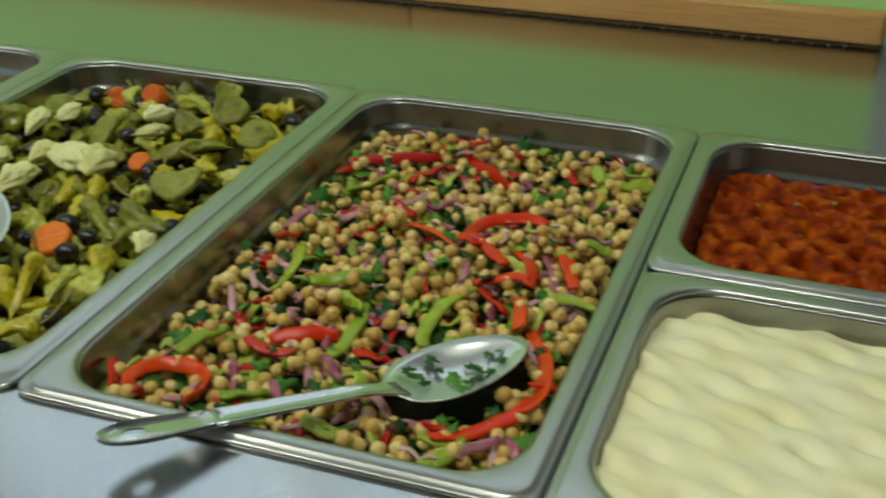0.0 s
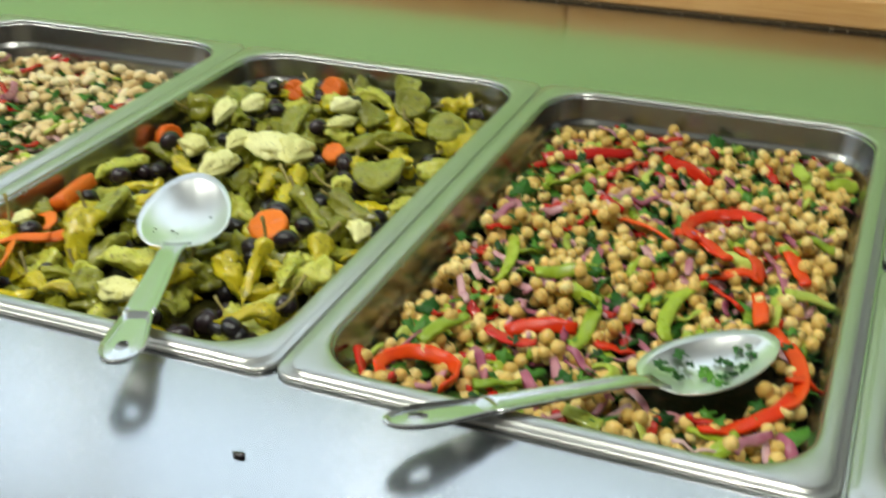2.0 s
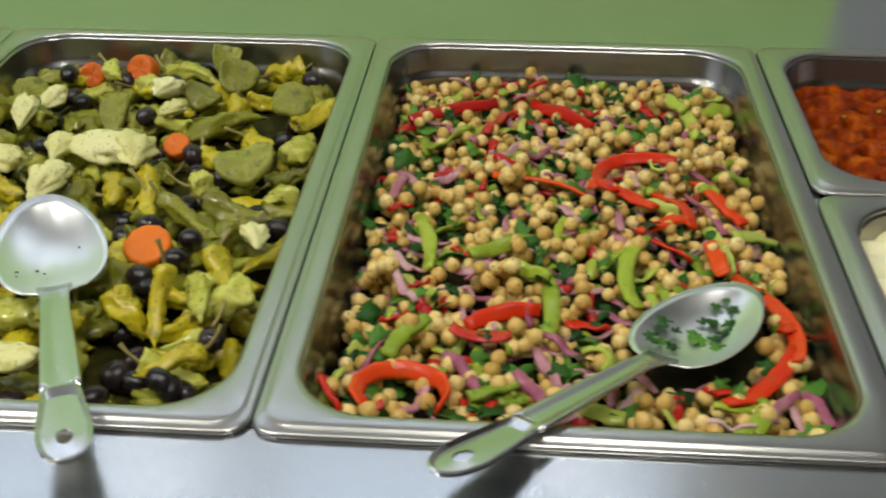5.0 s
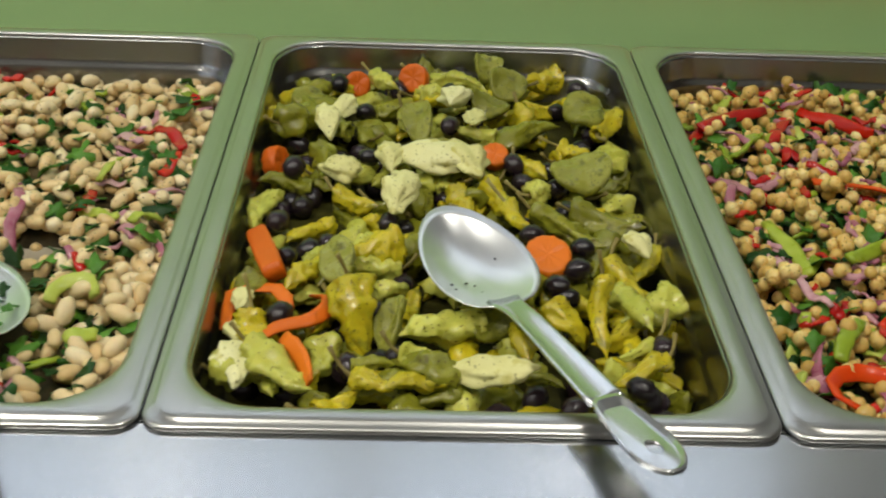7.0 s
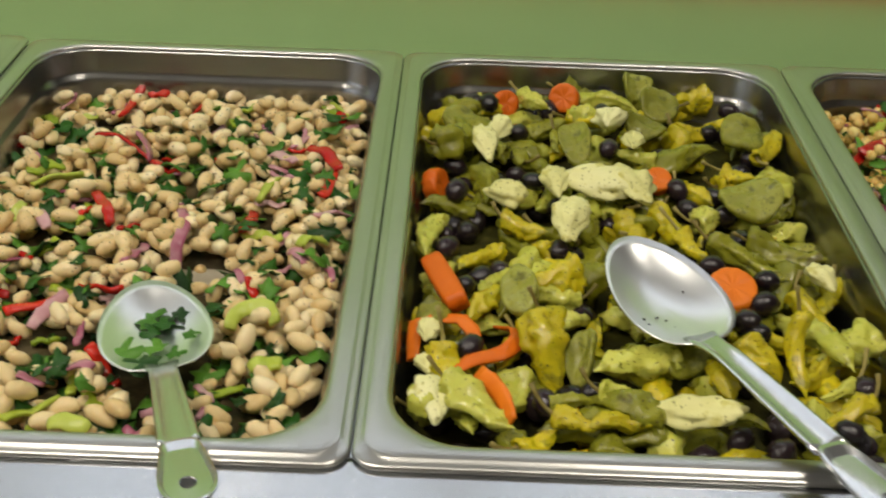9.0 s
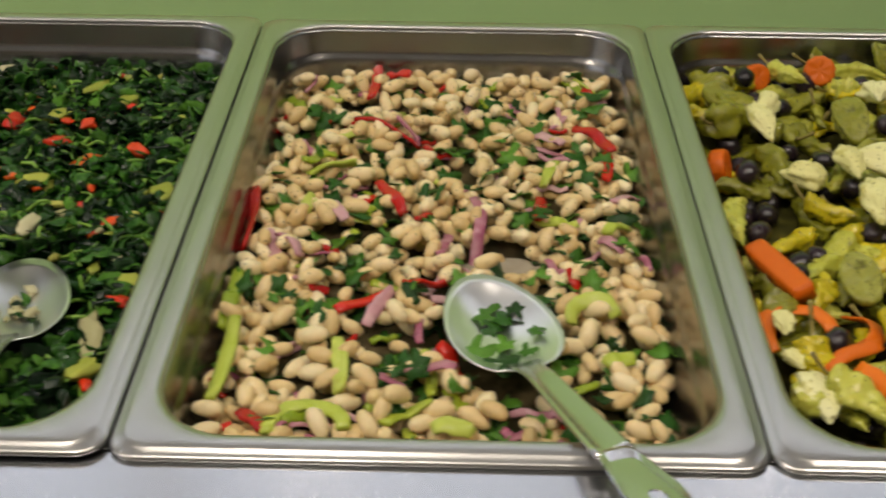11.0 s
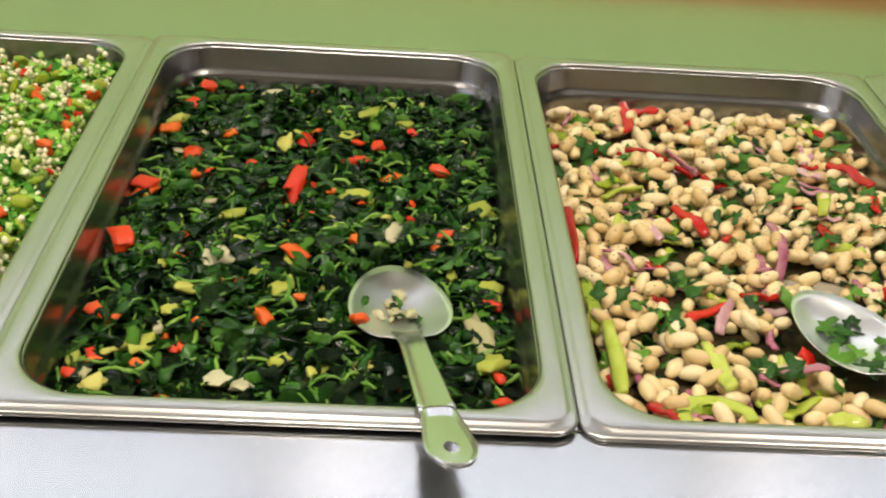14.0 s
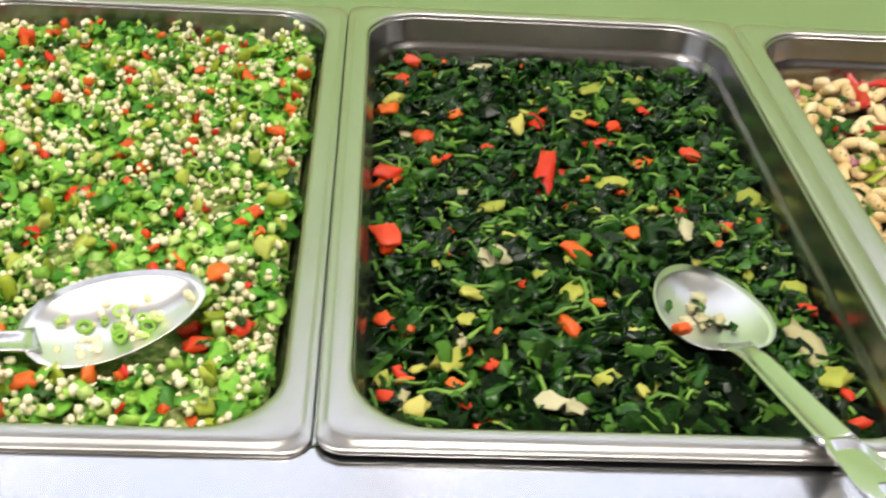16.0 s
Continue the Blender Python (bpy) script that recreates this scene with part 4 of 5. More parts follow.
leaves(heap, thing, 130, 0.0105, HERBS + [(0.240, 0.060), (0.255, 0.050), (0.270, 0.085), (0.235, 0.078), (0.262, 0.110), (0.280, 0.070), (0.245, 0.098), (0.225, 0.048)])
# added pale disc: stands in for bare pan bottom where the hollow goes black
bm = bmesh.new()
rim = [bm.verts.new((0.206 + 0.036 * math.cos(k * 0.2618) * (1 + 0.12 * math.sin(k * 1.9)), 0.243 + 0.017 * math.sin(k * 0.2618) * (1 + 0.12 * math.cos(k * 2.3)), -0.0570)) for k in range(24)]
low = [bm.verts.new((v.co.x, v.co.y, -0.0640)) for v in rim]
bm.faces.new(rim)
for k in range(24):
    bm.faces.new((rim[k], low[k], low[(k + 1) % 24], rim[(k + 1) % 24]))
part("dressing_pool", bm, POOL, thing, "pale patch in place of the bare pan bottom", smooth=False)
pieces("white_bean", thing, BEAN, BEANS, beans, 300, "white_bean_mass")

# ---- mixed pickles ----
thing = salad("mixed_pickles", "pickle", "mixed pickles of peppers, olives, carrot, gherkin and cauliflower", "pickles")
heap = Heap("pickle", -0.040, 0.006, 0.09, seed=3, dips=((0.300, 0.045, 0.035, 0.045, 0.030), (0.31, 0.16, 0.022, 0.1, 0.024), (0.03, 0.47, 0.03, 0.05, 0.01)), edge=0.014)
as_heaps(heap)
# dark mound, shade painted in, that shows between the pickles
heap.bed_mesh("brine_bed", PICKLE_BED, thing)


def olive_shape(s):
    return lambda p: Vector((p.x * (1 + 0.06 * abs(p.x)), p.y, p.z)) * (1 + 0.16 * noise.noise(p * 2.0 + Vector((s * 3.0, 0, 0))) - 0.22 * max(p.x - 0.93, 0) * 6)


OLIVE_SHAPES = [blob(2, olive_shape(s)) for s in range(4)]
olives = []


def put_olive(x, y, lift=0.0):
    k = rng.uniform(0.82, 1.02)
    yaw = rng.uniform(0, 6.28)
    x, y = clamp_in(x, y, 0.034)
    z = heap.settle(x, y, 0.0102 * k, 0.0088 * k, 0.0086 * k, yaw, 0.75)
    olives.append((int(rng.integers(4)), pose(x, y, z + lift, rng.uniform(0, 360), rng.uniform(-30, 30), math.degrees(yaw)) @ Matrix.Diagonal((0.0102 * k, 0.0088 * k, 0.0086 * k, 1))))


def pepper(x, y, length, yaw, fat, material, name, stem=True, rear=0.0):
    """A whole pickled pepper: a limp, creased body, drawn in round the stem; rear lifts the stem's end."""
    fat, length = min(fat * 1.18, 0.0135), length * 1.08
    x, y = clamp_in(x, y, 0.028 + fat * 0.7)
    z = heap.settle(x, y, length * 0.5, fat, fat * 0.8, radians(yaw), 0.72)
    if not heap.clear(x, y, z + fat):
        z = min(z, heap.keep[0][5] - fat * 0.4)
    n, sides, flat = 21, 22, rng.uniform(0.72, 0.98)
    seed, lobes, bend = rng.uniform(0, 99), int(rng.integers(2, 4)), rng.uniform(-0.45, 0.45)
    pts, w = [], []
    profile = [(0.10, 0.22), (0.03, 0.42), (-0.01, 0.66), (0.01, 0.86)]
    for i in range(4, n):
        s = (i - 3) / (n - 4)
        profile.append((s, (1.0 - 0.62 * s ** 1.5) * (1 + 0.10 * math.sin(s * rng.uniform(6, 8) + seed)) * (1 - 0.85 * smoothstep(0.80, 1.0, s))))
    for s, r in profile:
        pts.append(Vector(((s - 0.5) * length, bend * length * (0.25 - (s - 0.5) ** 2), 0.06 * length * math.sin(s * 5 + seed))))
        w.append(fat * r)
    verts, faces = [], []
    for i, p in enumerate(pts):
        for k in range(sides):
            a = 2 * math.pi * k / sides
            o = Vector((i * 0.32 + seed, math.cos(a) * 1.1, math.sin(a) * 1.1))
            crease = abs(noise.noise(o * 1.5)) - 0.10 * abs(noise.noise(o * 4.0))
            r = w[i] * (1 + 0.13 * math.cos(lobes * a + seed + i * 0.12) + 0.40 * noise.noise(o) + 0.10 * noise.noise(o * 3.1) - 0.34 * max(0.16 - crease, 0) / 0.16)
            verts.append(p + Vector((0, r * math.cos(a), r * math.sin(a) * flat)))
    for i in range(n - 1):
        for k in range(sides):
            q, r = i * sides + k, i * sides + (k + 1) % sides
            faces.append((q, r, r + sides, q + sides))
    faces.append(tuple(range(sides - 1, -1, -1)))
    faces.append(tuple(range((n - 1) * sides, n * sides)))
    me = mesh_of(name, verts, [f[::-1] for f in faces], material)
    ob = shared(name, me, thing, pose(x, y, z + fat * 0.25 * (rear > 0), rng.uniform(-35, 35), rear, yaw))
    kx, ky = heap.keep[0][:2]
    if stem and math.hypot(x - kx, y - ky) > 0.070:
        a, turn = pts[0], rng.uniform(-1, 1)
        long = rng.uniform(0.0026, 0.0044)
        path = [a + Vector((-long * k, 0.0006 * turn * k * k, 0.0004 * k * k)) for k in range(6)]
        w = [0.0026, 0.0015, 0.0012, 0.0011, 0.0012, 0.0017]
        v, f = tube(path, w, w, 7)
        shared("stem", mesh_of("stem", v, f, STEM), ob, Matrix.Identity(4))
    return ob


def pickle_slice(x, y, w, h):
    """A slice of gherkin: a limp flat oval with a skin edge and a soft seedy face."""
    x, y = clamp_in(x, y, 0.030 + min(w, h) * 0.3)
    w, h, c = w * 0.98, h * 0.74, 0.0034
    z = heap.settle(x, y, w / 2, h / 2, c * 2, 0, 0.90)
    seed, curl, tip = rng.uniform(0, 99), rng.uniform(-0.006, 0.008), rng.uniform(-0.5, 0.8)
    verts, faces, n = [], [], 28
    prof = [(0.0, 1.0), (0.35, 0.95), (0.62, 1.0), (0.84, 1.12), (0.97, 0.9), (1.0, 0.1), (0.96, -0.8), (0.6, -1.0), (0.0, -1.0)]
    for r, t in prof:
        for k in range(n):
            a = 2 * math.pi * k / n
            e = 1 + 0.10 * noise.noise(Vector((math.cos(a) * 1.2 + seed, math.sin(a) * 1.2, 0)))
            u, v = r * math.cos(a) * e, r * math.sin(a) * e
            u *= 1 - 0.30 * tip * v
            dz = 0.0030 * noise.noise(Vector((u * 2 + seed, v * 2, 5))) + 0.0008 * noise.noise(Vector((u * 7 + seed, v * 7, 5))) + curl * (u * u - 0.4 * v * v)
            verts.append((u * w / 2, v * h / 2, c * t + dz))
    for i in range(len(prof) - 1):
        for k in range(n):
            q, r = i * n + k, i * n + (k + 1) % n
            faces.append((q, q + n, r + n, r))
    shared("gherkin_slice", mesh_of("gherkin_slice", verts, faces, SLICE), thing, pose(x, y, z + 0.002, rng.uniform(5, 34), rng.uniform(-24, 24), rng.uniform(-25, 25)))


def floret(x, y, w, h):
    """A piece of pickled cauliflower: a stalk that forks into soft knobbly heads."""
    w, h = max(w, 0.016), max(h, 0.018)
    x, y = clamp_in(x, y, 0.028 + min(w, h) * 0.4)
    c = min(w, h, 0.034) * 0.40
    z = heap.settle(x, y, w / 2, h / 2, c, 0, 0.80)
    tall = h > w
    L, B = (h, w) if tall else (w, h)
    knobs = []
    for _ in range(30):
        d = Vector((rng.uniform(-0.35, 1.0), rng.uniform(-0.9, 0.9), rng.uniform(-0.1, 0.9))).normalized()
        knobs.append((d, rng.uniform(0.14, 0.34), rng.uniform(14, 34)))
    seed = rng.uniform(0, 99)

    def head(p):
        r = 0.72 + 0.10 * noise.noise(p * 1.4 + Vector((seed, 0, 0))) + 0.05 * noise.noise(p * 7 + Vector((seed, 0, 0)))
        r += max(k * math.exp(-q * (1 - p.dot(d))) for d, k, q in knobs)
        neck = smoothstep(0.05, -0.75, p.x)
        return Vector((p.x * r * (1 + 0.45 * neck), p.y * r * (1 - 0.45 * neck), p.z * r * (1 - 0.3 * neck)))
    v, f = blob(4, head)
    me = mesh_of("cauliflower_floret", v * (L * 0.52, B * 0.52, c * 0.95), f, CAULI)
    shared("cauliflower_floret", me, thing, pose(x, y, z + 0.004, rng.uniform(-10, 18), rng.uniform(-12, 12), 90 + rng.uniform(-20, 20) if tall else rng.uniform(-20, 20)))


def carrot_disc(x, y, r, tilt, yaw, thick=0.009):
    """A round of carrot, crinkle-cut: a wavy face and a scalloped rim."""
    x, y = clamp_in(x, y, 0.026 + r * 0.6)
    z = heap.settle(x, y, r, r, thick * 0.6, 0, 0.66)
    verts, faces, n = [], [], 40
    prof = [(0.0, 0.44), (0.5, 0.46), (0.80, 0.50), (0.94, 0.46), (1.0, 0.30), (1.0, -0.30), (0.92, -0.5), (0.0, -0.5)]
    for q, t in prof:
        for k in range(n):
            a = 2 * math.pi * k / n
            e = 1 + 0.022 * math.sin(a * 11) * (q > 0.9) + 0.05 * noise.noise(Vector((math.cos(a), math.sin(a), x * 70)))
            u = q * r * e * math.cos(a)
            verts.append((u, q * r * e * math.sin(a), t * thick + 0.0006 * math.sin(u * 1500)))
    for i in range(len(prof) - 1):
        for k in range(n):
            p, q = i * n + k, i * n + (k + 1) % n
            faces.append((p, p + n, q + n, q))
    shared("carrot_round", mesh_of("carrot_round", verts, faces, CARROT), thing, pose(x, y, z + 0.003, tilt, rng.uniform(-10, 10), yaw))


def carrot(x, y, length, yaw, bend, wide=0.02, thick=0.007, tilt=0.0):
    """A crinkle-cut piece of carrot with waved faces."""
    x, y = clamp_in(x, y, 0.032)
    z = heap.settle(x, y, length / 2, wide / 2, thick * 0.6, radians(yaw), 0.62)
    nx, ny = 22, 8
    verts, faces = [], []
    for side in (1, -1):
        for i in range(nx + 1):
            for j in range(ny + 1):
                u, v = i / nx * 2 - 1, j / ny * 2 - 1
                r = 0.86 + 0.14 * math.sqrt(max(1 - u * u, 0))
                px, py = u * length / 2, v * wide / 2 * r
                pz = side * thick / 2 * (1 - 0.18 * abs(v) ** 6) + 0.0007 * math.sin(u * length * 2200 / 2) + bend * 0.02 * u * u
                verts.append((px, py, pz))
    k = (nx + 1) * (ny + 1)
    for i in range(nx):
        for j in range(ny):
            a = i * (ny + 1) + j
            faces.append((a, a + ny + 1, a + ny + 2, a + 1))
            faces.append((k + a, k + a + 1, k + a + ny + 2, k + a + ny + 1))
    ring = [i * (ny + 1) for i in range(nx + 1)] + [nx * (ny + 1) + j for j in range(1, ny + 1)] + [i * (ny + 1) + ny for i in range(nx - 1, -1, -1)] + list(range(ny - 1, 0, -1))
    for p, q in zip(ring, ring[1:] + ring[:1]):
        faces.append((p, k + p, k + q, q))
    me = mesh_of("carrot_piece", verts, faces, CARROT)
    shared("carrot_piece", me, thing, pose(x, y, z + 0.003, tilt, rng.uniform(-12, 12), yaw))


# what fills the pan underneath
for i in range(170):
    free = heap.spot(0.037, 6)
    if free:
        pepper(free[0], free[1], rng.uniform(0.026, 0.046), rng.uniform(0, 360), rng.uniform(0.006, 0.010), (GHERKIN, CHILLI, GHERKIN, PEPPERONCINI)[i % 4], "pickled_pepper", rng.random() < 0.2)
    if i % 2 == 0 and free:
        free = heap.spot(0.036, 5)
        put_olive(free[0], free[1])
# x, y, length, direction, half width
YELLOW_PEPPERS = [
    (0.25, 0.463, 0.04, 22, 0.009), (0.224, 0.42, 0.031, -92, 0.0105), (0.098, 0.271, 0.033, -33, 0.0075), (0.066, 0.241, 0.038, -132, 0.009), (0.197, 0.273, 0.04, -74, 0.0083), (0.21, 0.242, 0.034, -69, 0.006), (0.028, 0.405, 0.024, -23, 0.006), (0.258, 0.362, 0.024, 17, 0.009), (0.107, 0.114, 0.05, -72, 0.014), (0.082, 0.122, 0.033, -110, 0.007), (0.138, 0.053, 0.033, -163, 0.0075), (0.096, 0.052, 0.026, 36, 0.006), (0.112, 0.198, 0.035, -158, 0.012), (0.066, 0.166, 0.031, -118, 0.0075), (0.206, 0.046, 0.031, 24, 0.005), (0.202, 0.09, 0.032, -88, 0.008)]
SMALL_PEPPERS = [(0.277, 0.172, 0.045, -63, 0.008), (0.298, 0.21, 0.049, -113, 0.008), (0.231, 0.12, 0.034, -42, 0.0084), (0.252, 0.118, 0.047, -91, 0.0063), (0.267, 0.076, 0.039, -150, 0.0057), (0.296, 0.414, 0.05, 65, 0.008), (0.262, 0.358, 0.024, -31, 0.007), (0.044, 0.098, 0.024, -87, 0.0095), (0.116, 0.053, 0.024, -24, 0.0055), (0.25, 0.514, 0.032, -151, 0.0105)]
PALE_PEPPERS = [(0.175, 0.481, 0.051, -24, 0.009), (0.084, 0.218, 0.055, -126, 0.011), (0.033, 0.259, 0.058, -98, 0.0075), (0.154, 0.11, 0.049, -157, 0.011), (0.065, 0.062, 0.045, -41, 0.011), (0.143, 0.075, 0.024, -10, 0.0065), (0.084, 0.09, 0.029, -97, 0.0085), (0.125, 0.172, 0.024, 30, 0.006), (0.27, 0.13, 0.048, -69, 0.008), (0.268, 0.098, 0.025, -150, 0.0036), (0.113, 0.471, 0.039, -59, 0.0068), (0.153, 0.445, 0.024, -18, 0.009), (0.233, 0.302, 0.024, 27, 0.009), (0.296, 0.349, 0.024, -65, 0.0113)]
OLIVE_PEPPERS = [(0.22, 0.385, 0.083, 36, 0.0105), (0.053, 0.397, 0.057, 43, 0.0113), (0.117, 0.392, 0.04, -62, 0.009), (0.069, 0.32, 0.037, -87, 0.0085), (0.157, 0.524, 0.033, -24, 0.0135), (0.129, 0.42, 0.026, -85, 0.005), (0.116, 0.072, 0.024, 5, 0.0045), (0.212, 0.067, 0.024, -36, 0.0045), (0.272, 0.243, 0.049, -25, 0.01), (0.242, 0.223, 0.054, -36, 0.0084), (0.205, 0.096, 0.032, -100, 0.0068)]
SLICES = [(0.051, 0.437, 0.032, 0.038), (0.141, 0.388, 0.026, 0.066), (0.154, 0.355, 0.042, 0.036), (0.199, 0.515, 0.026, 0.041), (0.216, 0.479, 0.036, 0.05), (0.198, 0.431, 0.036, 0.033), (0.09, 0.174, 0.025, 0.059), (0.126, 0.118, 0.017, 0.058), (0.184, 0.117, 0.028, 0.032), (0.022, 0.154, 0.022, 0.028), (0.261, 0.308, 0.046, 0.056), (0.276, 0.417, 0.036, 0.055), (0.286, 0.132, 0.016, 0.041)]
FLORETS = [(0.07, 0.376, 0.02, 0.042), (0.081, 0.409, 0.017, 0.031), (0.17, 0.426, 0.026, 0.032), (0.185, 0.391, 0.017, 0.041), (0.15, 0.317, 0.054, 0.036), (0.177, 0.316, 0.034, 0.049), (0.127, 0.268, 0.028, 0.045), (0.12, 0.315, 0.022, 0.035), (0.085, 0.299, 0.027, 0.026), (0.029, 0.069, 0.022, 0.034), (0.022, 0.102, 0.005, 0.017), (0.018, 0.135, 0.009, 0.021), (0.178, 0.059, 0.054, 0.022), (0.288, 0.212, 0.019, 0.025)]
OLIVES = [(0.081, 0.45), (0.098, 0.427), (0.179, 0.514), (0.104, 0.323), (0.049, 0.316), (0.044, 0.246), (0.279, 0.487), (0.056, 0.189), (0.098, 0.087), (0.102, 0.077), (0.059, 0.113), (0.213, 0.338), (0.241, 0.34), (0.244, 0.307), (0.228, 0.263), (0.245, 0.262), (0.248, 0.199), (0.243, 0.178), (0.227, 0.155), (0.24, 0.096), (0.285, 0.101), (0.266, 0.061), (0.277, 0.051), (0.185, 0.045), (0.217, 0.216), (0.165, 0.383), (0.112, 0.355), (0.13, 0.093), (0.074, 0.464)]
for x, y in OLIVES:
    put_olive(x, y)
for v in OLIVE_PEPPERS:
    pepper(*v, GHERKIN, "pickled_pepper", rng.random() < 0.6)
for v in SLICES:
    pickle_slice(*v)
for v in PALE_PEPPERS:
    pepper(*v, CHILLI, "pickled_pepper", rng.random() < 0.5)
for i, v in enumerate(YELLOW_PEPPERS):
    pepper(*v, PEPPERONCINI, "pickled_pepper", i == 8 or rng.random() < 0.5, 38 if i == 8 else 0)
for i, v in enumerate(SMALL_PEPPERS):
    pepper(*v, PEPPERONCINI, "pickled_pepper", True, 40 if i in (2, 3, 7) else 0)
for x, y, w, h in FLORETS:
    floret(x, y, w * 1.15, h * 1.05)
carrot(0.043, 0.187, 0.062, -74, 0, wide=0.0150, thick=0.012, tilt=20)
carrot_disc(0.224, 0.187, 0.0155, 24, 0)
carrot_disc(0.088, 0.480, 0.0110, 60, 20, 0.012)
carrot_disc(0.137, 0.472, 0.0125, 62, -10, 0.014)
carrot_disc(0.034, 0.336, 0.0130, 70, 70, 0.012)
carrot_disc(0.199, 0.346, 0.0105, 30, 0, 0.010)
for x, y, length, yaw, bend in ((0.040, 0.122, 0.046, 10, 0.9), (0.072, 0.130, 0.046, 80, -0.6), (0.065, 0.098, 0.040, 30, 0.3), (0.073, 0.068, 0.044, -66, 0.2)):
    strip(heap, thing, "orange_pepper_strip", CARROT, x, y, length, yaw, bend, 0.0105, 0.0026, -0.005, tw=rng.uniform(-1.0, 1.0))
pieces("olive", thing, OLIVE, OLIVE_SHAPES, olives)

# ---- cooked spinach ----
thing = salad("cooked_spinach", "spinach", "cooked chopped spinach with diced red pepper and celery", "cooked spinach")
heap = Heap("spinach", -0.041, 0.009, 0.08, seed=4, dips=((0.300, 0.085, 0.02, 0.03, 0.008),))
as_heaps(heap)
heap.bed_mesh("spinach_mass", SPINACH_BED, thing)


def shred_shape(seed, thin=False):
    """A crumpled ribbon of leaf, or a thin stalk, one unit long."""
    r = random.Random(seed)
    n = 7
    bend, wig = r.uniform(-1.4, 1.4), r.uniform(0, 6)
    pts, w, h = [], [], []
    for i in range(n):
        s = i / (n - 1)
        a = bend * (s - 0.5)
        pts.append((s - 0.5, 0.5 * bend * (0.25 - (s - 0.5) ** 2) * 1.2, 0.10 * math.sin(wig + s * 5) + 0.03 * r.uniform(-1, 1)))
        w.append((0.055 if thin else 0.26) * (math.sin(math.pi * (0.12 + 0.76 * s)) ** 0.6) * r.uniform(0.75, 1.2))
        h.append(0.05 if thin else 0.035)
    t0 = r.uniform(-0.9, 0.9)
    return tuple(map(lambda q: q, (np.array([tuple(p) for p in tube(pts, w, h, 6, lambda s: t0 + s * r.uniform(-0.5, 1.2), 0.3, seed)[0]]), tube(pts, w, h, 6)[1])))


def crumple_shape(seed):
    """A limp piece of cooked leaf, folded and crumpled, one unit across, with some thickness."""
    r = random.Random(seed)
    nu, nv = 8, 7
    k1, k2, p1, p2 = r.uniform(4, 8), r.uniform(4, 9), r.uniform(0, 6), r.uniform(0, 6)
    o = Vector((seed * 3.1, 0, 0))
    verts, faces = [], []
    for side in (0.018, -0.018):
        for i in range(nu + 1):
            for j in range(nv + 1):
                u, v = i / nu - 0.5, j / nv - 0.5
                v *= 0.75 * math.sqrt(max(1.02 - 3.2 * u * u, 0.1)) * (1 + 0.25 * noise.noise(Vector((u * 5, j // 4, seed))))
                z = 0.12 * math.sin(k1 * v + p1 + 2 * u) + 0.09 * math.sin(k2 * u + p2) + 0.16 * noise.noise(Vector((u, v, 0)) * 4.5 + o)
                verts.append((u + 0.10 * math.sin(k2 * v + p1), v + 0.08 * math.sin(k1 * u + p2), z + side))
    k = (nu + 1) * (nv + 1)
    for i in range(nu):
        for j in range(nv):
            q = i * (nv + 1) + j
            faces.append((q, q + nv + 1, q + nv + 2, q + 1))
            faces.append((k + q, k + q + 1, k + q + nv + 2, k + q + nv + 1))
    ring = [i * (nv + 1) for i in range(nu + 1)] + [nu * (nv + 1) + j for j in range(1, nv + 1)] + [i * (nv + 1) + nv for i in range(nu - 1, -1, -1)] + list(range(nv - 1, 0, -1))
    for p, q in zip(ring, ring[1:] + ring[:1]):
        faces.append((p, k + p, k + q, q))
    return np.array(verts), faces


CRUMPLES = [crumple_shape(s) for s in range(10)]
SHREDS = [shred_shape(s) for s in range(9)]
STALKS = [shred_shape(s + 40, True) for s in range(5)]
BITS = [(np.array(v) * (1, 1.35, 1.2), f) for v, f in (shred_shape(s + 80) for s in range(7))]


def strew(heap, count, lo, hi, shapes, placed, lift=0.0015, tilt=35, raise_by=0.0022, tries=4, where=None):
    for _ in range(count):
        free = heap.spot(0.0285, tries)
        if not free:
            continue
        x, y, _z = free
        if where and not where(x, y):
            continue
        s = rng.uniform(lo, hi)
        r = max(int(s * 0.22 / RES), 1)
        i, j = int(x / RES), int(y / RES)
        sub = heap.h[max(i - r, 0):i + r + 1, max(j - r, 0):j + r + 1]
        z = float(sub.mean()) + lift
        np.maximum(sub, z + raise_by, out=sub)
        placed.append((int(rng.integers(len(shapes))), pose(x, y, z, rng.uniform(-tilt, tilt), rng.uniform(-tilt, tilt) * 0.5, rng.uniform(0, 360)) @ Matrix.Diagonal((s, s, s, 1))))


def cut_piece(seed):
    return lambda p: Vector([math.copysign(abs(v) ** 0.62, v) for v in p]) * (0.82 + 0.62 * noise.noise(p * 1.4 + Vector((seed * 3.7, 0, 0))) + 0.22 * noise.noise(p * 3.4 + Vector((seed * 1.7, 4, 0))))


DICE = [blob(2, cut_piece(s)) for s in range(5)]


def put_dice(heap, spots, placed, thick=0.6, wide=0.7, lift=0.001):
    for x, y, length, yaw, _b in spots:
        x, y = clamp_in(x, y, 0.030)
        a = max(length, 0.011) * 0.5
        b = min(a * wide, 0.0088)
        z = heap.settle(x, y, a, b, b * thick, radians(yaw), 0.55)
        placed.append((int(rng.integers(5)), pose(x, y, z + lift, rng.uniform(-25, 25), rng.uniform(-20, 20), yaw) @ Matrix.Diagonal((a, b, b * thick, 1))))


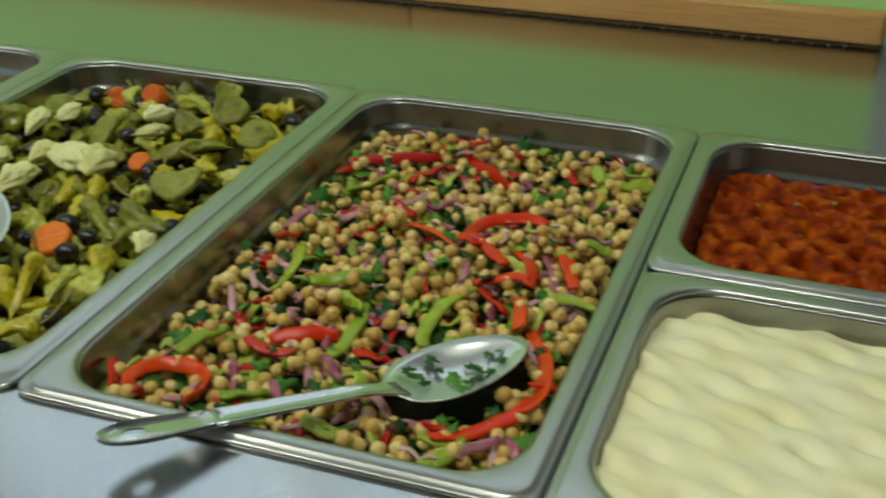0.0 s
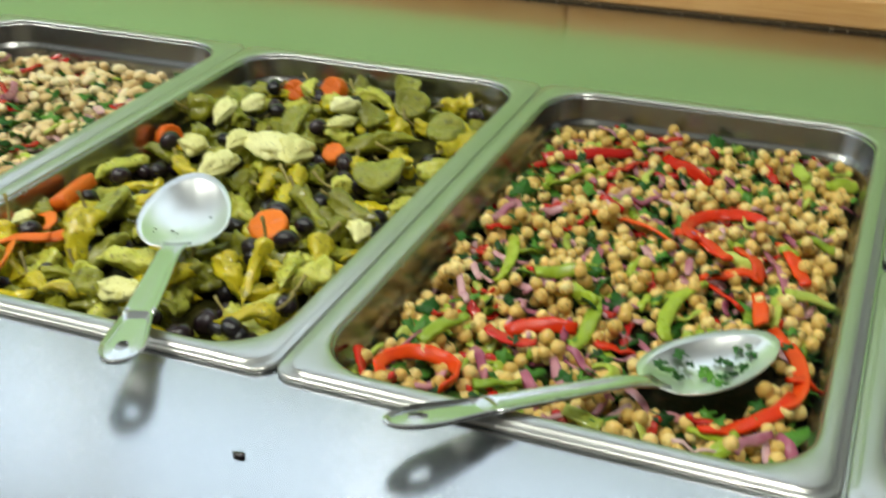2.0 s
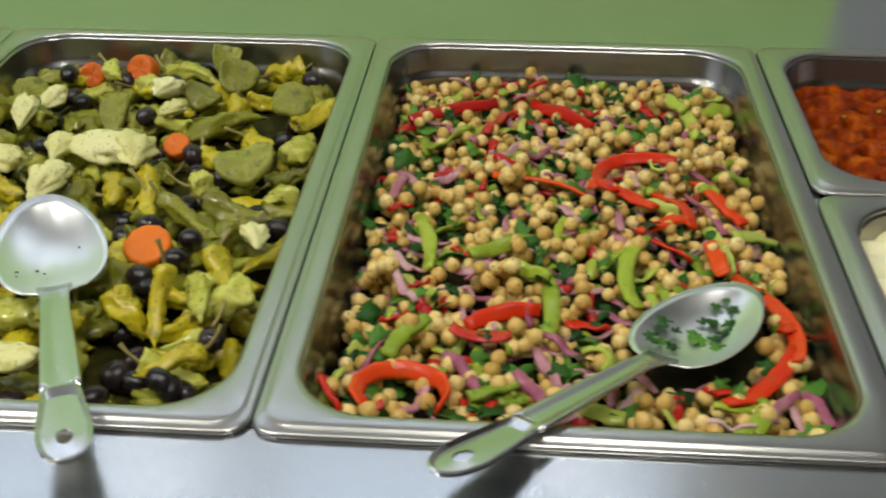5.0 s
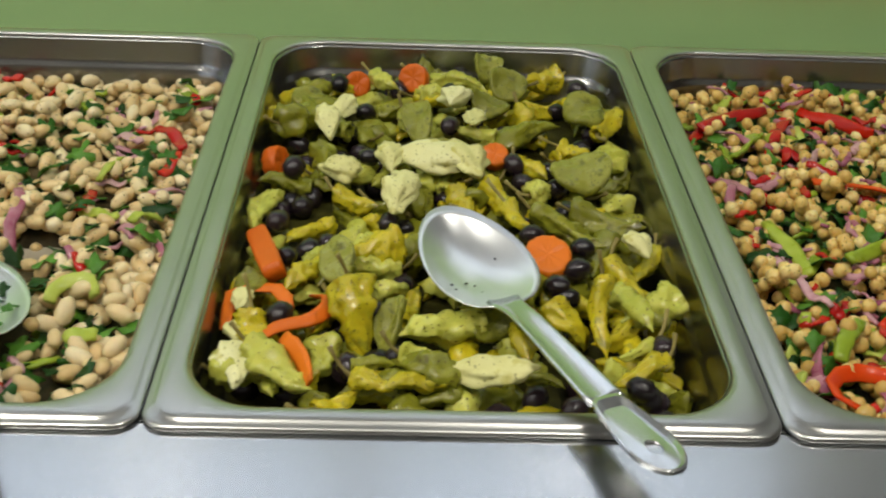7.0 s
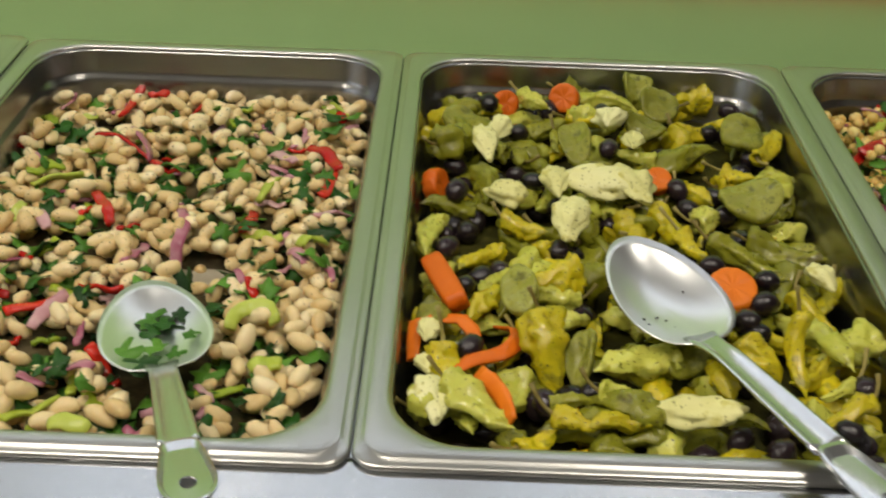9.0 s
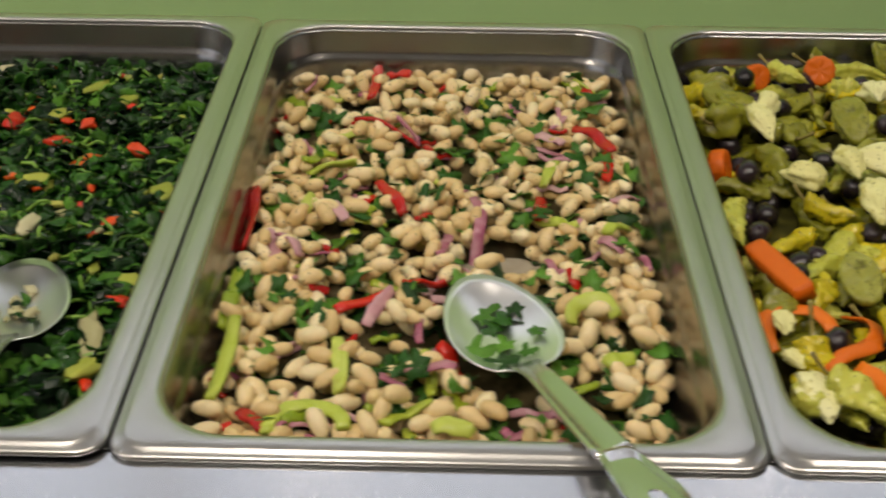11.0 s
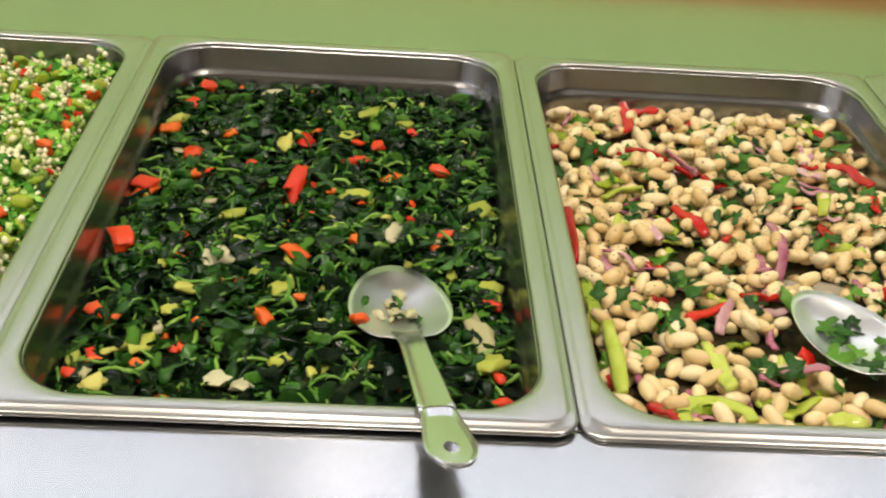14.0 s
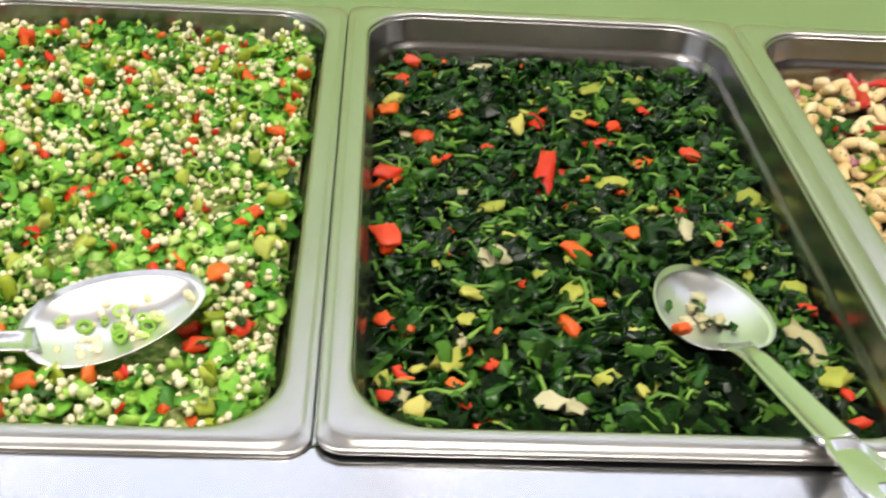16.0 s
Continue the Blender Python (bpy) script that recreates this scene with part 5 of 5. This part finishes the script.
crumples, shreds, fresh, stalks, dice, celery, whites = [], [], [], [], [], [], []
strew(heap, 620, 0.016, 0.030, CRUMPLES, crumples, tilt=80, raise_by=0.004)
strew(heap, 1000, 0.012, 0.026, SHREDS, shreds, tilt=80)
strew(heap, 200, 0.014, 0.034, STALKS, stalks)
DICE_A = [(0.147, 0.323, 0.046, 81, 0.1), (0.192, 0.371, 0.022, 13, 0), (0.210, 0.402, 0.014, 17, 0), (0.085, 0.407, 0.013, 13, 0), (0.055, 0.501, 0.020, 24, 0), (0.046, 0.463, 0.021, -35, 0), (0.034, 0.416, 0.023, 47, 0.1), (0.160, 0.280, 0.010, 0, 0), (0.157, 0.223, 0.021, -19, 0.1), (0.200, 0.253, 0.020, 63, 0), (0.264, 0.260, 0.014, 0, 0.1), (0.260, 0.356, 0.017, -24, 0), (0.220, 0.349, 0.021, 41, 0), (0.149, 0.405, 0.032, 93, 0.1), (0.066, 0.333, 0.016, 40, 0), (0.060, 0.368, 0.025, 104, 0), (0.034, 0.309, 0.021, 41, 0.1), (0.075, 0.242, 0.009, 32, 0), (0.202, 0.142, 0.011, -15, 0)]
DICE_B = [(0.143, 0.144, 0.018, -52, 0.1), (0.294, 0.165, 0.015, -23, 0), (0.034, 0.145, 0.017, -28, 0), (0.034, 0.226, 0.024, -66, 0), (0.034, 0.077, 0.012, -20, 0), (0.292, 0.066, 0.014, 12, 0), (0.034, 0.314, 0.022, 18, 0)]
CHUNKS = [(0.292, 0.299, 0.025, 28, 0), (0.105, 0.276, 0.022, 17, 0), (0.182, 0.415, 0.025, 22, 0), (0.294, 0.190, 0.026, 80, 0), (0.290, 0.100, 0.026, 50, 0), (0.087, 0.177, 0.017, 18, 0), (0.209, 0.097, 0.018, 9, 0), (0.083, 0.147, 0.015, 60, 0), (0.150, 0.182, 0.026, 62, 0), (0.132, 0.395, 0.022, 85, 0), (0.199, 0.465, 0.026, 43, 0), (0.195, 0.311, 0.025, 25, 0), (0.038, 0.431, 0.022, 71, 0), (0.230, 0.445, 0.019, 26, 0), (0.070, 0.110, 0.028, 64, 0), (0.157, 0.096, 0.016, 13, 0), (0.050, 0.070, 0.018, 30, 0)]
WHITES = [(0.104, 0.214, 0.026, 31, 0), (0.112, 0.503, 0.022, 10, 0), (0.037, 0.253, 0.014, 19, 0), (0.123, 0.074, 0.020, 123, 0), (0.137, 0.073, 0.020, 85, 0), (0.283, 0.132, 0.046, 105, 0), (0.227, 0.267, 0.026, 95, 0), (0.210, 0.500, 0.015, 23, 0), (0.048, 0.381, 0.014, 19, 0)]
for _ in range(90):
    free = heap.spot(0.032, 2)
    if free:
        put_dice(heap, [(free[0], free[1], rng.uniform(0.006, 0.012), rng.uniform(0, 180), 0)], dice if rng.random() < 0.5 else celery if rng.random() < 0.75 else whites)
put_dice(heap, DICE_A + DICE_B, dice)
put_dice(heap, [(x, y, length, yaw, q) for x, y, length, yaw, q in CHUNKS], celery, 0.5, 0.75)
put_dice(heap, WHITES, whites, 0.4)
strew(heap, 260, 0.012, 0.022, CRUMPLES, crumples, lift=0.003, tries=2, tilt=80)
strew(heap, 620, 0.010, 0.022, SHREDS, shreds, lift=0.0025, tries=2, tilt=80)
strew(heap, 200, 0.010, 0.020, SHREDS, fresh, tries=2, tilt=60)
strew(heap, 190, 0.012, 0.030, STALKS, stalks, tries=2)
for x, y, z, s in scraps("spinach", SPINACH, 9, 0.005, "scrap"):
    whites.append((int(rng.integers(5)), pose(x, y, z, 0, 0, rng.uniform(0, 360)) @ Matrix.Diagonal((s, s * 0.6, s * 0.4, 1))))
for x, y, z, s in scraps("spinach", SPINACH, 6, 0.014, "scrap"):
    shreds.append((int(rng.integers(9)), pose(x, y, z, 0, 0, rng.uniform(0, 360)) @ Matrix.Diagonal((s, s, s, 1))))
for x, y, lift, yaw, size in ((0.214, 0.214, -0.012, 70, 0.024), (0.232, 0.218, -0.012, 20, 0.022), (0.205, 0.224, -0.016, 130, 0.024), (0.240, 0.226, -0.015, 100, 0.026)):
    crumples.append((int(rng.integers(10)), pose(x, y, lift, rng.uniform(-30, 30), 20, yaw) @ Matrix.Diagonal((size, size, size, 1))))
for x, y, lift, yaw, size in ((0.218, 0.206, -0.010, 60, 0.026), (0.236, 0.212, -0.009, 95, 0.028)):
    stalks.append((int(rng.integers(5)), pose(x, y, lift, 0, 15, yaw) @ Matrix.Diagonal((size, size, size, 1))))
whites.append((1, pose(0.224, 0.218, -0.008, 25, 0, 80) @ Matrix.Diagonal((0.011, 0.006, 0.003, 1))))
dice.append((2, pose(0.205, 0.128, -0.019, 10, 0, 20) @ Matrix.Diagonal((0.0055, 0.0042, 0.0034, 1))))
pieces("spinach_leaf", thing, SPINACH, CRUMPLES, crumples, 300, "spinach_leaves")
pieces("spinach_shred", thing, SPINACH, SHREDS, shreds, 150, "chopped_spinach")
pieces("bright_leaf", thing, FRESH, SHREDS, fresh)
pieces("spinach_stalk", thing, STALK, STALKS, stalks, 300, "chopped_stalk")
pieces("red_pepper_cube", thing, DICE_RED, DICE, dice)
pieces("celery_piece", thing, CELERY, DICE, celery)
pieces("onion_piece", thing, PALE_ONION, DICE, whites)

# ---- herbed couscous ----
thing = salad("herbed_couscous", "couscous", "couscous salad with chopped green herbs and red pepper")
heap = Heap("couscous", -0.023, 0.006, 0.08, seed=5, dips=((0.135, 0.085, 0.03, 0.012, 0.006),), edge=0.005)
as_heaps(heap)
heap.bed_mesh("couscous_mass", TABB_BED, thing)
GRAINS = [blob(1, lumpy(s, 0.35, 1.3)) for s in range(4)]


def ring_shape(seed):
    """A slice of green onion: a short open ring."""
    verts, faces, n = [], [], 9
    squash = 0.65 + 0.1 * (seed % 4)
    for r, z in ((1.0, -0.45), (1.0, 0.45), (0.62, 0.45), (0.62, -0.45)):
        for k in range(n):
            a = 2 * math.pi * k / n
            verts.append((r * math.cos(a), r * math.sin(a) * squash, z))
    for q in range(4):
        for k in range(n):
            a, b = q * n + k, q * n + (k + 1) % n
            c, d = ((q + 1) % 4) * n + (k + 1) % n, ((q + 1) % 4) * n + k
            faces.append((a, b, c, d))
    return np.array(verts), faces


RINGS = [ring_shape(s) for s in range(3)]
TUBES = [(v * (0.62, 0.62, 2.1), f) for v, f in RINGS]


def patch(x, y):
    """Where the grain lies thick and where the herbs do."""
    return noise.noise(Vector((x * 26, y * 26, 3))) + 0.6 * noise.noise(Vector((x * 70, y * 70, 8))) + 0.9 * (x - 0.16)


def grainy(x, y):
    return patch(x, y) > -0.12


def leafy(x, y):
    return patch(x, y) < 0.16
grains, herbs, rings, tubes, reds, greens = [], [], [], [], [], []
scatter(heap, 2300, (0.0023, 0.0021, 0.0020, 0.4), GRAINS, grains, tries=2, where=grainy)
strew(heap, 1500, 0.012, 0.024, BITS, herbs, tries=2, raise_by=0.0016, where=leafy)
scatter(heap, 220, (0.0049, 0.0045, 0.0031, 0.3), RINGS, rings, turn=60, tries=2)
scatter(heap, 330, (0.0046, 0.0044, 0.0036, 0.3), TUBES, tubes, tries=2)
scatter(heap, 95, (0.0050, 0.0042, 0.0026, 0.45), DICE, reds, tries=2)
scatter(heap, 150, (0.0060, 0.0046, 0.0030, 0.35), DICE, greens, tries=2)
SPOT_REDS = [(0.165, 0.250, 0.018, 20, 0), (0.172, 0.243, 0.014, 80, 0), (0.253, 0.135, 0.020, 85, 0), (0.268, 0.155, 0.018, 30, 0), (0.240, 0.170, 0.016, 120, 0), (0.130, 0.150, 0.022, 5, 0), (0.262, 0.100, 0.016, 10, 0), (0.285, 0.110, 0.014, 40, 0), (0.180, 0.062, 0.016, 20, 0), (0.168, 0.056, 0.014, 60, 0), (0.277, 0.230, 0.016, 30, 0), (0.285, 0.330, 0.016, -20, 0), (0.095, 0.315, 0.018, 70, 0), (0.230, 0.300, 0.014, 0, 0)]
put_dice(heap, SPOT_REDS, reds)
scatter(heap, 2400, (0.0027, 0.0024, 0.0022, 0.40), GRAINS, grains, tries=1, where=grainy)
strew(heap, 700, 0.010, 0.020, BITS, herbs, tries=2, raise_by=0.0016, where=leafy)
scatter(heap, 120, (0.0044, 0.0042, 0.0034, 0.3), TUBES, tubes, tries=1)
scatter(heap, 36, (0.0046, 0.0038, 0.0026, 0.4), DICE, reds, tries=1)
for x, y, z, s in scraps("couscous", HERB, 14, 0.004, "scrap", 0.9):
    rings.append((int(rng.integers(3)), pose(x, y, z, 20, 0, rng.uniform(0, 360)) @ Matrix.Diagonal((s, s, s * 0.7, 1))))
for x, y, z, s in scraps("couscous", GRAIN, 30, 0.0026, "scrap", 0.9):
    grains.append((int(rng.integers(4)), pose(x, y, z, 20, 0, rng.uniform(0, 360)) @ Matrix.Diagonal((s, s, s, 1))))
pieces("couscous_grain", thing, GRAIN, GRAINS, grains, 300, "grain_mass")
pieces("herb_piece", thing, HERB, BITS, herbs, 300, "herb_mass")
pieces("green_onion_slice", thing, SCALLION, RINGS, rings, 300)
pieces("green_onion_stalk", thing, SCALLION, TUBES, tubes, 300, "chopped_green_onion")
pieces("red_pepper_cube", thing, DICE_RED, DICE, reds)
pieces("green_pepper_cube", thing, GREEN_PEPPER, DICE, greens)
leaves(heap, thing, 60, 0.008, name="herb_leaf")

# ---- scraps in the other spoons ----
for key, name, label, n1, size in (("chickpea", "herb_scraps", "chopped parsley stuck in a spoon's bowl", 22, 0.0050), ("bean", "herb_scraps", "parsley leaves lying in a spoon's bowl", 9, 0.0105)):
    thing = empty(name, (ORIGIN[key], 0, RIM), label, "herbs")
    placed = []
    for x, y, z, s in scraps(key, PARSLEY, n1, size, "scrap", 1.1):
        placed.append((int(rng.integers(5)), pose(x, y, z + 0.0005, rng.uniform(-15, 15), rng.uniform(-15, 15), rng.uniform(0, 360)) @ Matrix.Diagonal((s, s, s * 0.6, 1))))
    pieces("parsley_leaf", thing, PARSLEY, LEAVES, placed)
thing = empty("spice_specks", (ORIGIN["pickle"], 0, RIM), "dark spice specks stuck in a spoon's bowl", "spice")
placed = []
for x, y, z, s in scraps("pickle", STEM, 14, 0.0010, "speck", 1.6):
    placed.append((int(rng.integers(5)), pose(x, y, z - 0.0008, 0, 0, rng.uniform(0, 360)) @ Matrix.Diagonal((s, s * 0.7, s * 0.4, 1))))
pieces("spice_speck", thing, OLIVE, DICE, placed)


# ---- the two half pans ----
def spread(name, x0, y0, w, d, relief, material, label, category, n=110, m=0.0255):
    """A spread smoothed into a half pan: one thick sheet whose top is worked by a spoon."""
    thing = empty(name, (x0, y0, RIM), label, category, "salads in the counter")
    verts, faces = [], []
    ny = int(n * d / w)
    for i in range(n + 1):
        for j in range(ny + 1):
            x, y = clamp_in(m + (w - 2 * m) * i / n, m + (d - 2 * m) * j / ny, m, w, d)
            verts.append((x, y, relief(x, y)))
    for i in range(n):
        for j in range(ny):
            a = i * (ny + 1) + j
            faces.append((a, a + ny + 1, a + ny + 2, a + 1))
    ring = [i * (ny + 1) for i in range(n + 1)] + [n * (ny + 1) + j for j in range(1, ny + 1)] + [i * (ny + 1) + ny for i in range(n - 1, -1, -1)] + list(range(ny - 1, 0, -1))
    base = len(verts)
    for k in ring:
        x, y = clamp_in(verts[k][0], verts[k][1], 0.035, w, d)
        verts.append((x, y, -0.0645))
    for k in range(len(ring)):
        faces.append((ring[k], base + k, base + (k + 1) % len(ring), ring[(k + 1) % len(ring)]))
    ob = new("spread", mesh_of("spread", verts, faces, material))
    ob.parent = thing
    return thing


def cream(x, y):
    """Soft diagonal strokes with short crescent dents between them."""
    u, v = x / 0.046, (y + 0.30 * x) / 0.027
    row = math.floor(v)
    z = -0.010 + 0.0008 * noise.noise(Vector(((x - 0.5 * y) * 16, (y + 0.55 * x) * 55, 2))) + 0.0022 * noise.noise(Vector((x * 20, y * 20, 0)))
    for r in (row - 1, row, row + 1):
        s = u + 0.5 * (r % 2) + 0.25 * noise.noise(Vector((r * 3.7, 1, 0)))
        k = math.floor(s)
        jit = noise.noise(Vector((k * 2.7, r * 5.3, 4)))
        g, f = s - k - 0.5 + 0.2 * jit, v - r - 0.5 + 0.3 * jit
        f += 0.9 * g * g
        z -= 0.0056 * math.exp(-(g / 0.22) ** 2 - (f / 0.20) ** 2) * (0.65 + 0.6 * jit)
        z += 0.0026 * math.exp(-(g / 0.34) ** 2 - ((f - 0.42) / 0.24) ** 2)
    back = min(max(y - 0.228 + 0.006 * math.sin(x * 90), 0) / 0.030, 1)
    return z - 0.014 * back ** 2 - 0.006 * min(max(0.060 - x, 0) / 0.03, 1) * min(max(y - 0.17, 0) / 0.05, 1)


def relish(x, y):
    """Rows of dents pressed with a spoon's tip, over a coarse chopped surface."""
    u, v = x / 0.027, y / 0.026
    u += 0.35 * noise.noise(Vector((x * 30, y * 30, 3)))
    v += 0.35 * noise.noise(Vector((x * 30, y * 30, 9)))
    row = math.floor(v)
    g, f = (u + 0.5 * (row % 2)) % 1.0 - 0.5, v - row - 0.5
    z = -0.025 - 0.0145 * math.exp(-(g / 0.25) ** 2 - (f / 0.27) ** 2)
    return z + 0.0030 * noise.noise(Vector((x * 60, y * 60, 0))) + 0.0016 * noise.noise(Vector((x * 170, y * 170, 0)))


spread("cream_spread", ORIGIN["right"] + 0.001, 0.0, PW, 0.275, cream, MASH, "pale yellow cream spread worked into scallops", "spread", 150, 0.0190)
thing = spread("red_pepper_relish", ORIGIN["right"] + 0.001, 0.2765, PW, 0.268, relish, MATBUCHA, "glossy cooked red pepper and tomato relish", "relish", 150)
placed = []
for _ in range(26):
    x, y = clamp_in(rng.uniform(0.03, 0.29), rng.uniform(0.03, 0.24), 0.032, PW, 0.268)
    s = rng.uniform(0.0012, 0.0030)
    placed.append((int(rng.integers(5)), pose(x, y, relish(x, y) + s * 0.2, 0, 0, rng.uniform(0, 360)) @ Matrix.Diagonal((s, s * 0.8, s * 0.5, 1))))
pieces("garlic_bit", thing, CELERY, DICE, placed)
thing = empty("crumb", (0.022, -0.072, DECK), "dark crumb lying on the steel counter", "crumb")
bm = bmesh.new()
bmesh.ops.create_icosphere(bm, subdivisions=2, radius=1.0)
for v in bm.verts:
    v.co = Vector((v.co.x * 0.0042, v.co.y * 0.0022, v.co.z * 0.0014 + 0.0012)) * (1 + 0.4 * noise.noise(v.co * 2))
part("crumb_body", bm, OLIVE, thing)
